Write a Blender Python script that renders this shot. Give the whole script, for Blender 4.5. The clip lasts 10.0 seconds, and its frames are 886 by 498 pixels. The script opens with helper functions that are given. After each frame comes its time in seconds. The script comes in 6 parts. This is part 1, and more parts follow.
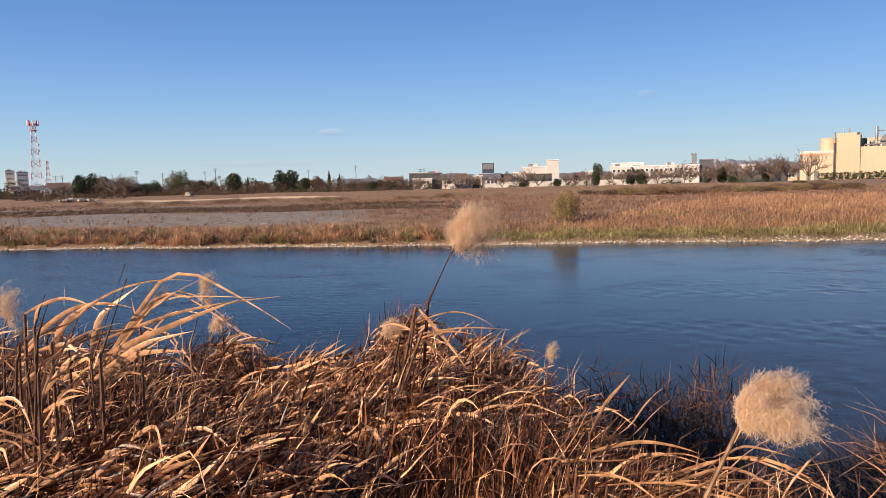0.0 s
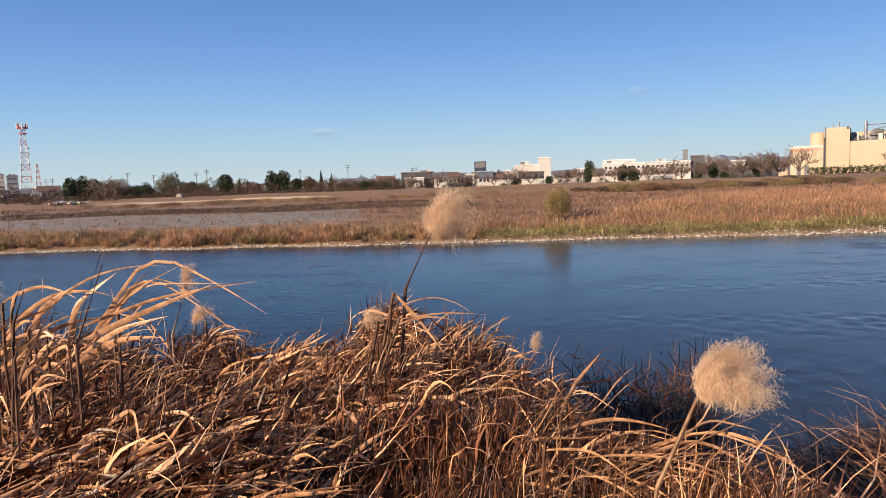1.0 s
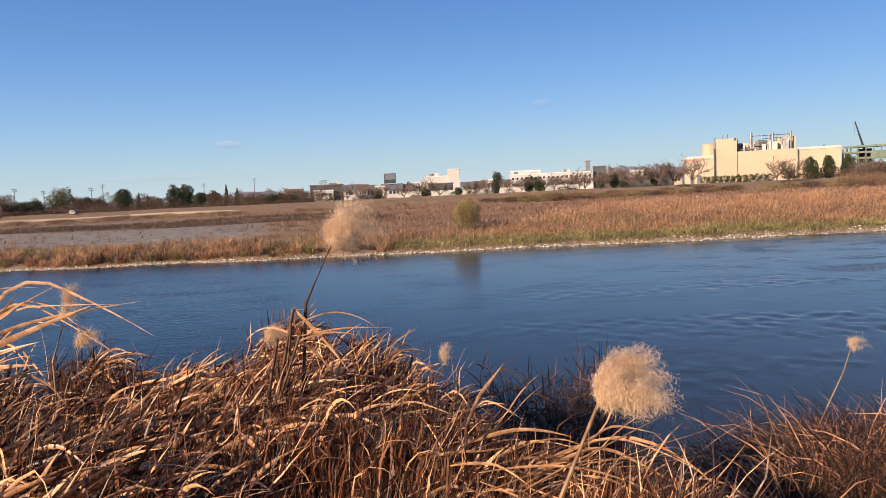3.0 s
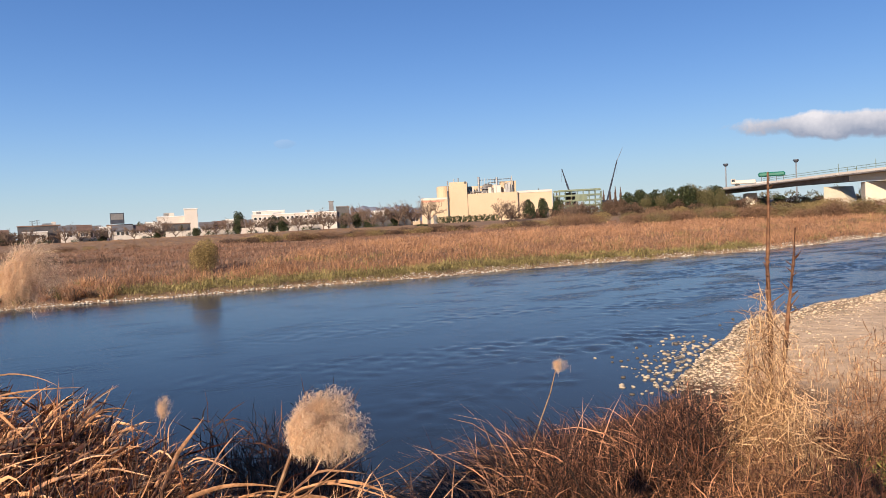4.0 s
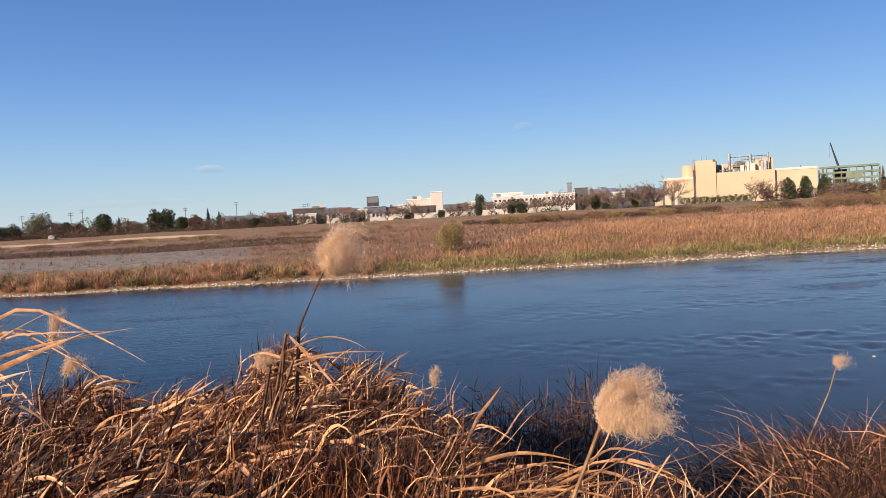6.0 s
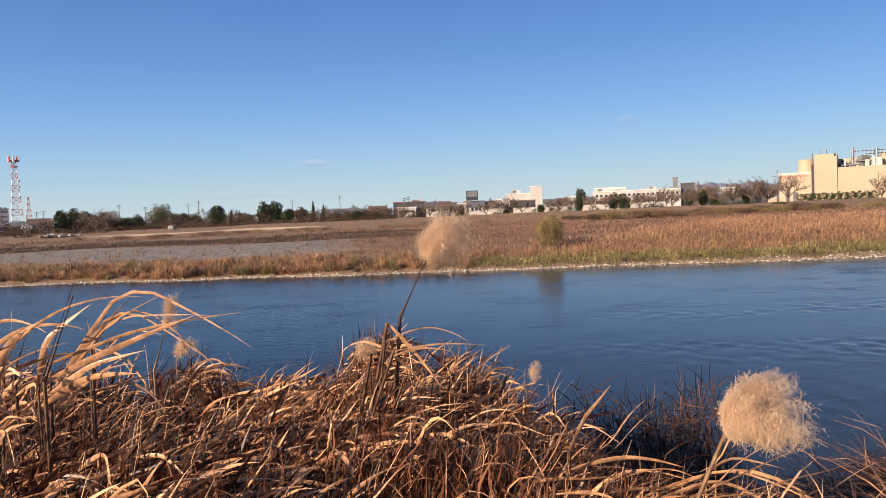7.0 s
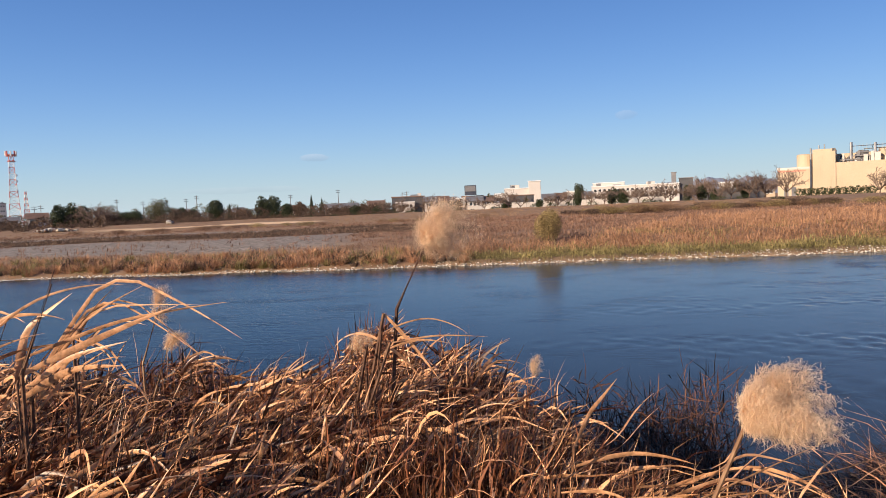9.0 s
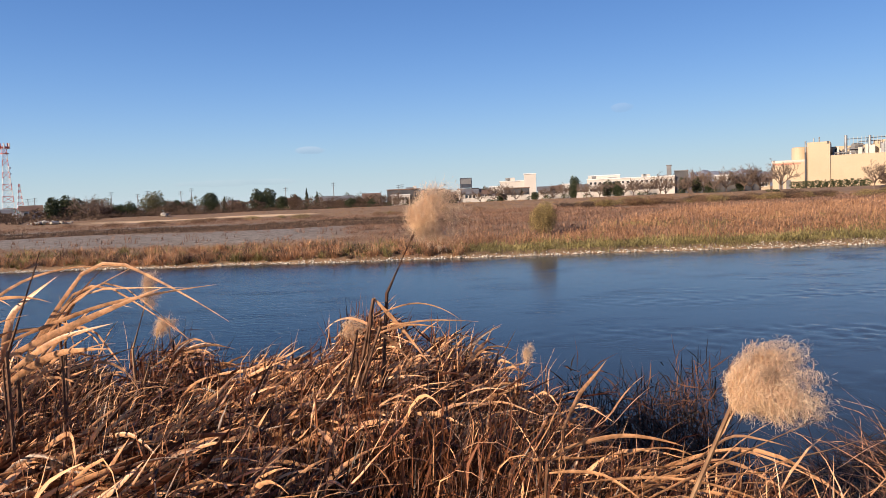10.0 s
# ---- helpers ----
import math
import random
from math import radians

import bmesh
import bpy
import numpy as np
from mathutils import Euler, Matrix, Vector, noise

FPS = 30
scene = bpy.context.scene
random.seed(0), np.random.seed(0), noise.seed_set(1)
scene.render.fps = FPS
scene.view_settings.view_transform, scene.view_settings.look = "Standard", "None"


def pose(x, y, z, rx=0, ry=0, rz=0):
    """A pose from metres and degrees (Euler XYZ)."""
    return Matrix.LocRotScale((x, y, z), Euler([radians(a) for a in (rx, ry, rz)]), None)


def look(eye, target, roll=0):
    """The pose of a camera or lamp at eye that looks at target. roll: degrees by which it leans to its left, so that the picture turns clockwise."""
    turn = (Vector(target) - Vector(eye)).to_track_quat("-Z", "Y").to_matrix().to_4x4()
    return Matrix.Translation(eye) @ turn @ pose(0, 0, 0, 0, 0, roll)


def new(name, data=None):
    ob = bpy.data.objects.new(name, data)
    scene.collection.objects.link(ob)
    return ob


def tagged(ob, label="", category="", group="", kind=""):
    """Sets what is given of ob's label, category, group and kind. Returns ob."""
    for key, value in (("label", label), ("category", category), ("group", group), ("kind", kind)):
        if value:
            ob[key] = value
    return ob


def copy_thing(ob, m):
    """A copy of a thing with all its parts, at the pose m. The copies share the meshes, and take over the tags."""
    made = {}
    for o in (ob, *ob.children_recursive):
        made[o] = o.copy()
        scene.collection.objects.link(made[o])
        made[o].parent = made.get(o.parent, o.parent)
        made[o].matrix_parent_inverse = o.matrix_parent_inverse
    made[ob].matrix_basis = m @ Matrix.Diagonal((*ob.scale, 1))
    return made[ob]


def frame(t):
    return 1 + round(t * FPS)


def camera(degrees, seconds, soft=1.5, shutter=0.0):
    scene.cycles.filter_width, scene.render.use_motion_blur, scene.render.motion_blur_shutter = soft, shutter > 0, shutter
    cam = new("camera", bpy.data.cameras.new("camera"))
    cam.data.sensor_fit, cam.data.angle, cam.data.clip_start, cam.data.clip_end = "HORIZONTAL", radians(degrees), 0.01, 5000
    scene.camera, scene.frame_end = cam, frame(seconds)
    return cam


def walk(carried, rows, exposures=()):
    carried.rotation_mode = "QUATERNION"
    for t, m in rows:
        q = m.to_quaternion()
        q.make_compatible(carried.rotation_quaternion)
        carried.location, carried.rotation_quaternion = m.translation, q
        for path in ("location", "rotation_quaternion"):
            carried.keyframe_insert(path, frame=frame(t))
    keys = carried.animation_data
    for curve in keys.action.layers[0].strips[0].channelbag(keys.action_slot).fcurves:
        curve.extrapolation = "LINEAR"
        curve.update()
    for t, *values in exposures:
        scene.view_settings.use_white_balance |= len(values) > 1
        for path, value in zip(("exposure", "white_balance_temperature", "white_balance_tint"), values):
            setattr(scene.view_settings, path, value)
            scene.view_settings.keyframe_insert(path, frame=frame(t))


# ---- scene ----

# ---- camera and its walk ----
cam = camera(63.5, 10.0, soft=0.85)
EYE = 3.5  # height over the river's surface
PATH = [
    (0.00, 0.000, -5.189, 1.343, -0.080, -0.036, 0.055),
    (0.50, -0.415, -5.280, 1.681, -0.021, -0.069, 0.023),
    (1.00, -0.606, -5.296, 1.976, -0.022, -0.070, 0.012),
    (1.50, -0.603, -5.320, 2.080, -0.031, -0.078, 0.020),
    (2.00, -0.784, -5.274, 2.054, -0.042, -0.062, 0.028),
    (2.20, -0.916, -5.326, 1.879, -0.031, -0.060, 0.015),
    (2.75, -4.050, -4.785, 2.340, 0.004, -0.036, 0.008),
    (3.30, -13.422, -4.245, 2.801, 0.038, -0.012, 0.001),
    (3.50, -17.796, -3.652, 2.933, 0.071, -0.013, -0.000),
    (4.00, -28.000, -2.402, 2.778, 0.127, -0.030, 0.004),
    (4.50, -32.160, -2.204, 2.386, 0.143, -0.048, 0.010),
    (5.00, -29.146, -2.182, 2.179, 0.116, -0.053, 0.006),
    (5.50, -20.713, -2.550, 2.560, 0.059, -0.043, 0.010),
    (6.00, -9.142, -2.904, 3.008, -0.022, -0.017, 0.009),
    (6.20, -4.839, -3.098, 3.008, -0.046, 0.001, 0.000),
    (6.55, -1.450, -3.070, 2.700, -0.041, 0.026, -0.005),
    (7.30, -1.257, -2.947, 2.418, -0.032, 0.073, -0.013),
    (7.50, -1.301, -2.994, 2.433, -0.035, 0.078, -0.019),
    (8.00, -1.292, -3.060, 2.435, -0.026, 0.082, -0.023),
    (8.50, -1.364, -3.175, 2.511, -0.025, 0.110, -0.032),
    (9.00, -1.369, -3.405, 2.434, -0.033, 0.149, -0.034),
    (9.50, -1.543, -3.677, 2.486, -0.018, 0.141, -0.048),
    (10.00, -1.726, -3.994, 2.413, -0.017, 0.159, -0.063),
]
walk(cam, [(t, pose(x, y, EYE + z, 90 + pitch, roll, yaw)) for t, yaw, pitch, roll, x, y, z in PATH],
     exposures=[(0.0, 0.45), (10.0, 0.45)])

# ---- sky and sun ----
SUN_AZ, SUN_EL = 235.0, 21.5
world = bpy.data.worlds.new("world")
scene.world = world
world.use_nodes = True
wn, wl = world.node_tree.nodes, world.node_tree.links
sky = wn.new("ShaderNodeTexSky")
sky.sky_type, sky.sun_disc = "NISHITA", False
sky.sun_elevation, sky.sun_rotation = radians(SUN_EL), radians(SUN_AZ)
sky.altitude, sky.air_density, sky.dust_density, sky.ozone_density = 50, 1.0, 0.7, 2.5


def wmath(op, a, b=0.0, c=0.0, clamp=False):
    nd = wn.new("ShaderNodeMath")
    nd.operation, nd.use_clamp = op, clamp
    for i, v in enumerate((a, b, c)):
        if isinstance(v, (int, float)):
            nd.inputs[i].default_value = v
        else:
            wl.new(v, nd.inputs[i])
    return nd.outputs[0]


def wmix(fac, a, b, mode="MIX"):
    nd = wn.new("ShaderNodeMix")
    nd.data_type, nd.blend_type = "RGBA", mode
    for key, v in (("Factor", fac), ("A", a), ("B", b)):
        sock = [s for s in nd.inputs if s.name == key and s.type == ("VALUE" if key == "Factor" else "RGBA")][0]
        if isinstance(v, (int, float, tuple)):
            sock.default_value = v
        else:
            wl.new(v, sock)
    return [s for s in nd.outputs if s.type == "RGBA"][0]


geo = wn.new("ShaderNodeTexCoord")
sep = wn.new("ShaderNodeSeparateXYZ")
wl.new(geo.outputs["Generated"], sep.inputs[0])
az = wmath("MULTIPLY", wmath("ARCTAN2", sep.outputs[0], sep.outputs[1]), 57.2958)
el = wmath("MULTIPLY", wmath("ARCSINE", sep.outputs[2]), 57.2958)
# the sky is nearly even all round: most of it is looked up at one bearing from the sun
flat = wmath("SQRT", wmath("SUBTRACT", 1.0, wmath("MULTIPLY", sep.outputs[2], sep.outputs[2])))
turned = wn.new("ShaderNodeCombineXYZ")
wl.new(wmath("MULTIPLY", flat, math.sin(radians(15))), turned.inputs[0])
wl.new(wmath("MULTIPLY", flat, math.cos(radians(15))), turned.inputs[1])
wl.new(sep.outputs[2], turned.inputs[2])
even = wn.new("ShaderNodeTexSky")
even.sky_type, even.sun_disc = "NISHITA", False
even.sun_elevation, even.sun_rotation = sky.sun_elevation, sky.sun_rotation
even.altitude, even.air_density, even.dust_density, even.ozone_density = 50, 1.0, 0.7, 2.5
wl.new(turned.outputs[0], even.inputs["Vector"])
# clear winter air: a deeper blue than the plain sky model gives, paler towards the horizon
air = wmix(1.0, wmix(0.8, sky.outputs[0], even.outputs[0]), (0.69, 0.97, 1.44, 1), "MULTIPLY")
pale_low = wmath("MULTIPLY", wmath("POWER", 2.718, wmath("DIVIDE", wmath("ABSOLUTE", el), -4.0)), 0.78)
air = wmix(pale_low, air, (8.2, 9.6, 10.4, 1))
puff = wn.new("ShaderNodeTexNoise")
puff.inputs["Scale"].default_value, puff.inputs["Detail"].default_value, puff.inputs["Roughness"].default_value = 26.0, 7.0, 0.58
wl.new(geo.outputs["Generated"], puff.inputs["Vector"])
col = air
for a0, aw, e0, eh, dens in ((60.9, 11.8, 4.95, 0.92, 1.0), (-8.5, 1.2, 4.2, 0.30, 0.22), (16.0, 1.0, 6.4, 0.35, 0.14), (-14.0, 5.0, 1.9, 0.25, 0.10)):
    u = wmath("DIVIDE", wmath("SUBTRACT", az, a0), aw)
    w = wmath("DIVIDE", wmath("ADD", wmath("SUBTRACT", el, e0), wmath("MULTIPLY", wmath("SUBTRACT", az, a0), 0.07 if dens == 1.0 else 0.0)), eh)
    body = wmath("SUBTRACT", wmath("SUBTRACT", 0.95, wmath("MULTIPLY", u, u)), wmath("MULTIPLY", wmath("MULTIPLY", w, w), 0.75))
    body = wmath("ADD", body, wmath("MULTIPLY", wmath("SUBTRACT", puff.outputs[0], 0.5), 2.2))
    cover = wmath("MULTIPLY", wmath("MULTIPLY", body, 2.4, 0.0, True), dens)
    lit = wmath("MULTIPLY_ADD", w, 0.55, wmath("MULTIPLY_ADD", wmath("SUBTRACT", puff.outputs[0], 0.5), 1.6, 0.36), True)
    tone = wmix(lit, (3.7, 4.2, 5.5, 1), (10.0, 9.6, 10.0, 1))
    col = wmix(cover, col, tone)
wn["Background"].inputs["Strength"].default_value = 0.064
wl.new(col, wn["Background"].inputs["Color"])

sun = new("sun", bpy.data.lights.new("sun", "SUN"))
sun.data.energy, sun.data.angle, sun.data.color = 5.0, radians(0.55), (1.0, 0.78, 0.56)
sun_dir = Vector((math.sin(radians(SUN_AZ)) * math.cos(radians(SUN_EL)),
                  math.cos(radians(SUN_AZ)) * math.cos(radians(SUN_EL)), math.sin(radians(SUN_EL))))
sun.matrix_world = look(sun_dir * 100, (0, 0, 0))

# ---- materials ----
def surf(name, c1, c2, scale=3.0, rough=0.8, bump=0.2, fine=40.0, metal=0.0, vary="", through_light=0.0, stretch=(1, 1, 1), dist=0.02, own=0.9):
    """Two colours mixed by noise at two scales, with relief; vary: 'island' or 'object' for a tone of its own per piece."""
    m = bpy.data.materials.new(name)
    m.use_nodes = True
    n, l = m.node_tree.nodes, m.node_tree.links
    b = n["Principled BSDF"]
    co, mp = n.new("ShaderNodeTexCoord"), n.new("ShaderNodeMapping")
    mp.inputs["Scale"].default_value = stretch
    l.new(co.outputs["Object"], mp.inputs[0])
    big, small = n.new("ShaderNodeTexNoise"), n.new("ShaderNodeTexNoise")
    for node, s, d in ((big, scale, 5), (small, fine, 6)):
        node.inputs["Scale"].default_value, node.inputs["Detail"].default_value = s, d
        l.new(mp.outputs[0], node.inputs["Vector"])
    add = n.new("ShaderNodeMath")
    add.operation = "MULTIPLY_ADD"
    l.new(small.outputs[0], add.inputs[0])
    add.inputs[1].default_value = 0.45
    l.new(big.outputs[0], add.inputs[2])
    last = add.outputs[0]
    if vary:
        src = n.new("ShaderNodeNewGeometry").outputs["Random Per Island"] if vary == "island" else n.new("ShaderNodeObjectInfo").outputs["Random"]
        mix = n.new("ShaderNodeMath")
        mix.operation = "MULTIPLY_ADD"
        l.new(src, mix.inputs[0])
        mix.inputs[1].default_value = own
        l.new(last, mix.inputs[2])
        off = n.new("ShaderNodeMath")
        off.operation = "SUBTRACT"
        l.new(mix.outputs[0], off.inputs[0])
        off.inputs[1].default_value = own * 0.5
        last = off.outputs[0]
    ramp = n.new("ShaderNodeValToRGB")
    ramp.color_ramp.elements[0].position, ramp.color_ramp.elements[1].position = 0.47, 1.0
    ramp.color_ramp.elements[0].color, ramp.color_ramp.elements[1].color = (*c1, 1), (*c2, 1)
    l.new(last, ramp.inputs[0])
    l.new(ramp.outputs[0], b.inputs["Base Color"])
    b.inputs["Roughness"].default_value, b.inputs["Metallic"].default_value = rough, metal
    if bump:
        bp = n.new("ShaderNodeBump")
        bp.inputs["Strength"].default_value, bp.inputs["Distance"].default_value = bump, dist
        l.new(small.outputs[0], bp.inputs["Height"])
        l.new(bp.outputs[0], b.inputs["Normal"])
    if through_light:
        tr, ms = n.new("ShaderNodeBsdfTranslucent"), n.new("ShaderNodeMixShader")
        l.new(ramp.outputs[0], tr.inputs[0])
        ms.inputs[0].default_value = through_light
        l.new(b.outputs[0], ms.inputs[1])
        l.new(tr.outputs[0], ms.inputs[2])
        l.new(ms.outputs[0], n["Material Output"].inputs["Surface"])
    return m


M = {
    "reed_leaf": surf("dry_reed_leaf", (0.062, 0.018, 0.008), (0.92, 0.50, 0.26), 24, 0.40, 0.35, 120, vary="island", through_light=0.06, dist=0.003, own=1.2),
    # reddish stalk colour taken near black, holding the reed bed's inner shade
    "shaded_culm": surf("shaded_culm", (0.024, 0.008, 0.004), (0.24, 0.088, 0.040), 9, 0.45, 0.1, 60, vary="island", dist=0.003),
    "plume": surf("plume_fluff", (0.72, 0.50, 0.33), (0.95, 0.76, 0.55), 14, 0.9, 0.0, 60, vary="island", through_light=0.3, own=0.5),
    "bracken": surf("dead_red_grass", (0.026, 0.010, 0.006), (0.72, 0.36, 0.20), 2.2, 0.7, 0.0, 40, vary="island", through_light=0.05, own=1.5),
    "tuft": surf("dry_grass", (0.08, 0.03, 0.015), (0.50, 0.26, 0.13), 3, 0.7, 0.0, 40, vary="island", through_light=0.1),
    "straw": surf("pale_straw", (0.24, 0.125, 0.062), (0.88, 0.60, 0.34), 3, 0.7, 0.0, 40, vary="island", through_light=0.1),
    # rusty weeds, darkened further so the colour holds shade between clumps
    "rust_and_shade": surf("rusty_weed_and_shade", (0.008, 0.004, 0.003), (0.19, 0.080, 0.047), 3, 0.8, 0.0, 40, vary="island", through_light=0.05, own=1.4),
    "far_reed": surf("far_reed_bed", (0.24, 0.115, 0.064), (0.80, 0.47, 0.26), 0.5, 0.8, 0.0, 4, vary="island", through_light=0.3, own=0.1),
    "far_green": surf("far_shore_green", (0.11, 0.095, 0.032), (0.46, 0.38, 0.155), 0.6, 0.8, 0.0, 4, vary="island", through_light=0.15, own=0.4),
    "far_brown": surf("far_brown_weeds", (0.10, 0.050, 0.036), (0.46, 0.275, 0.18), 0.7, 0.85, 0.0, 4, vary="island", through_light=0.1, own=0.25),
    "levee_grass": surf("levee_grass", (0.20, 0.12, 0.068), (0.52, 0.33, 0.19), 0.08, 0.85, 0.0, 2, vary="island", through_light=0.1, own=0.25),
    "green_leaf": surf("green_undergrowth", (0.050, 0.055, 0.015), (0.30, 0.27, 0.08), 4, 0.6, 0.0, 40, vary="island", through_light=0.2),
    "bush": surf("bush_leaf", (0.20, 0.15, 0.06), (0.44, 0.33, 0.15), 1, 0.7, 0.0, 8, vary="island", through_light=0.2),
    "shrub_olive": surf("shrub_leaf", (0.12, 0.10, 0.045), (0.34, 0.27, 0.13), 1, 0.7, 0.0, 8, vary="island", through_light=0.2, own=0.4),
    "shrub_brown": surf("dry_shrub_leaf", (0.14, 0.08, 0.05), (0.40, 0.25, 0.155), 1, 0.8, 0.0, 8, vary="island", through_light=0.2, own=0.4),
    "evergreen": surf("evergreen_leaf", (0.015, 0.028, 0.010), (0.07, 0.085, 0.03), 0.5, 0.6, 0.0, 5, vary="island", through_light=0.1),
    "olive_leaf": surf("olive_leaf", (0.06, 0.06, 0.025), (0.18, 0.16, 0.075), 0.5, 0.7, 0.0, 5, vary="island", through_light=0.1),
    "brown_leaf": surf("brown_leaf", (0.06, 0.04, 0.028), (0.19, 0.12, 0.08), 0.5, 0.8, 0.0, 5, vary="island", through_light=0.1),
    "bark": surf("bare_bark", (0.10, 0.07, 0.055), (0.25, 0.18, 0.14), 1.5, 0.85, 0.1, 12),
    "stone": surf("river_stone", (0.12, 0.10, 0.08), (0.56, 0.47, 0.35), 2.0, 0.75, 0.25, 25, vary="object"),
    "pebble": surf("river_pebbles", (0.20, 0.155, 0.105), (0.78, 0.63, 0.45), 2.0, 0.8, 0.2, 25, vary="island"),
    "white_pebble": surf("bleached_pebbles", (0.26, 0.23, 0.19), (0.80, 0.75, 0.66), 2.0, 0.8, 0.2, 25, vary="island", own=1.1),
    "cream": surf("cream_cladding", (0.51, 0.40, 0.275), (0.61, 0.485, 0.345), 0.08, 0.6, 0.05, 2.0),
    "white": surf("white_cladding", (0.52, 0.48, 0.44), (0.69, 0.66, 0.62), 0.1, 0.55, 0.05, 2.0),
    "greyroof": surf("grey_roof", (0.12, 0.12, 0.13), (0.26, 0.26, 0.27), 0.3, 0.7, 0.1, 3.0),
    "brownroof": surf("brown_roof_tile", (0.13, 0.08, 0.06), (0.28, 0.18, 0.13), 0.3, 0.7, 0.1, 3.0),
    "darkwall": surf("dark_cladding", (0.05, 0.05, 0.055), (0.11, 0.11, 0.12), 0.3, 0.6, 0.05, 3.0),
    "pinkband": surf("pink_stripe_paint", (0.55, 0.20, 0.14), (0.70, 0.30, 0.22), 0.3, 0.6, 0.0, 3.0),
    "steel": surf("galvanised_steel", (0.30, 0.30, 0.30), (0.52, 0.52, 0.52), 0.6, 0.45, 0.05, 6.0, metal=0.7),
    "darksteel": surf("dark_steel", (0.03, 0.04, 0.06), (0.08, 0.09, 0.12), 0.6, 0.5, 0.05, 6.0),
    "redpaint": surf("aviation_red_paint", (0.46, 0.09, 0.08), (0.58, 0.16, 0.13), 0.6, 0.5, 0.05, 6.0),
    "whitepaint": surf("white_paint", (0.70, 0.70, 0.70), (0.85, 0.85, 0.84), 0.6, 0.5, 0.05, 6.0),
    "scaffold": surf("green_netting", (0.11, 0.15, 0.11), (0.24, 0.29, 0.21), 0.5, 0.7, 0.05, 6.0),
    "teal": surf("teal_tarpaulin", (0.01, 0.12, 0.09), (0.02, 0.23, 0.17), 0.5, 0.5, 0.05, 6.0),
    "concrete": surf("weathered_concrete", (0.38, 0.34, 0.28), (0.60, 0.55, 0.46), 0.2, 0.85, 0.1, 3.0),
    "girder": surf("cream_girder_paint", (0.54, 0.51, 0.43), (0.68, 0.65, 0.56), 0.2, 0.55, 0.05, 3.0),
    "asphalt": surf("asphalt", (0.04, 0.04, 0.04), (0.07, 0.07, 0.07), 0.5, 0.9, 0.1, 10.0),
    "window": surf("window_glass", (0.02, 0.025, 0.03), (0.05, 0.06, 0.07), 0.5, 0.08, 0.0, 3.0),
    # woods of the far hill, distance haze mixed into the colour
    "haze": surf("hazy_hill_woods", (0.22, 0.25, 0.31), (0.34, 0.36, 0.41), 0.004, 0.9, 0.0, 0.03),
}


def ground_material():
    """Soil, with gravel and sand where the ground's own 'gravel' and 'pale' values say so."""
    m = bpy.data.materials.new("river_ground")
    m.use_nodes = True
    n, l = m.node_tree.nodes, m.node_tree.links
    b = n["Principled BSDF"]
    co = n.new("ShaderNodeTexCoord")

    def tex(kind, s, detail=6):
        t = n.new(kind)
        t.inputs["Scale"].default_value = s
        if kind == "ShaderNodeTexNoise":
            t.inputs["Detail"].default_value = detail
        l.new(co.outputs["Object"], t.inputs["Vector"])
        return t

    def ramp(src, p0, c0, p1, c1):
        r = n.new("ShaderNodeValToRGB")
        e = r.color_ramp.elements
        e[0].position, e[1].position, e[0].color, e[1].color = p0, p1, (*c0, 1), (*c1, 1)
        l.new(src, r.inputs[0])
        return r.outputs[0]

    def blend(fac, a, c):
        x = n.new("ShaderNodeMix")
        x.data_type = "RGBA"
        l.new(fac, x.inputs["Factor"])
        l.new(a, x.inputs["A"])
        l.new(c, x.inputs["B"])
        return x.outputs["Result"]

    broad, mid, grain = tex("ShaderNodeTexNoise", 0.05), tex("ShaderNodeTexNoise", 0.8), tex("ShaderNodeTexNoise", 14)
    stones = tex("ShaderNodeTexVoronoi", 3.2)
    soil = blend(broad.outputs[0], ramp(mid.outputs[0], 0.35, (0.19, 0.11, 0.065), 0.7, (0.38, 0.24, 0.14)),
                 ramp(grain.outputs[0], 0.3, (0.22, 0.14, 0.08), 0.75, (0.42, 0.28, 0.16)))
    gravel = blend(grain.outputs[0], ramp(stones.outputs["Color"], 0.1, (0.12, 0.10, 0.08), 0.9, (0.50, 0.43, 0.36)),
                   ramp(mid.outputs[0], 0.3, (0.15, 0.125, 0.10), 0.75, (0.33, 0.28, 0.23)))
    pale = blend(grain.outputs[0], ramp(stones.outputs["Color"], 0.1, (0.56, 0.38, 0.225), 0.9, (0.96, 0.72, 0.46)),
                 ramp(mid.outputs[0], 0.3, (0.68, 0.48, 0.29), 0.75, (0.93, 0.69, 0.44)))
    ga, pa = n.new("ShaderNodeAttribute"), n.new("ShaderNodeAttribute")
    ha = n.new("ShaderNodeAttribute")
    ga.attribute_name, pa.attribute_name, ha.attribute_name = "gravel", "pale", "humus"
    # dark bank soil, with the shade under reeds and grass put into its colour
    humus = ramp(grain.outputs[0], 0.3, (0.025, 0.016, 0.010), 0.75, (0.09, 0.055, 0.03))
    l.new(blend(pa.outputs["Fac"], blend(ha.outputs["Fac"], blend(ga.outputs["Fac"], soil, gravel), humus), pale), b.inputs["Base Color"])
    b.inputs["Roughness"].default_value = 0.95
    bp = n.new("ShaderNodeBump")
    bp.inputs["Strength"].default_value, bp.inputs["Distance"].default_value = 0.5, 0.06
    l.new(stones.outputs["Distance"], bp.inputs["Height"])
    l.new(bp.outputs[0], b.inputs["Normal"])
    return m


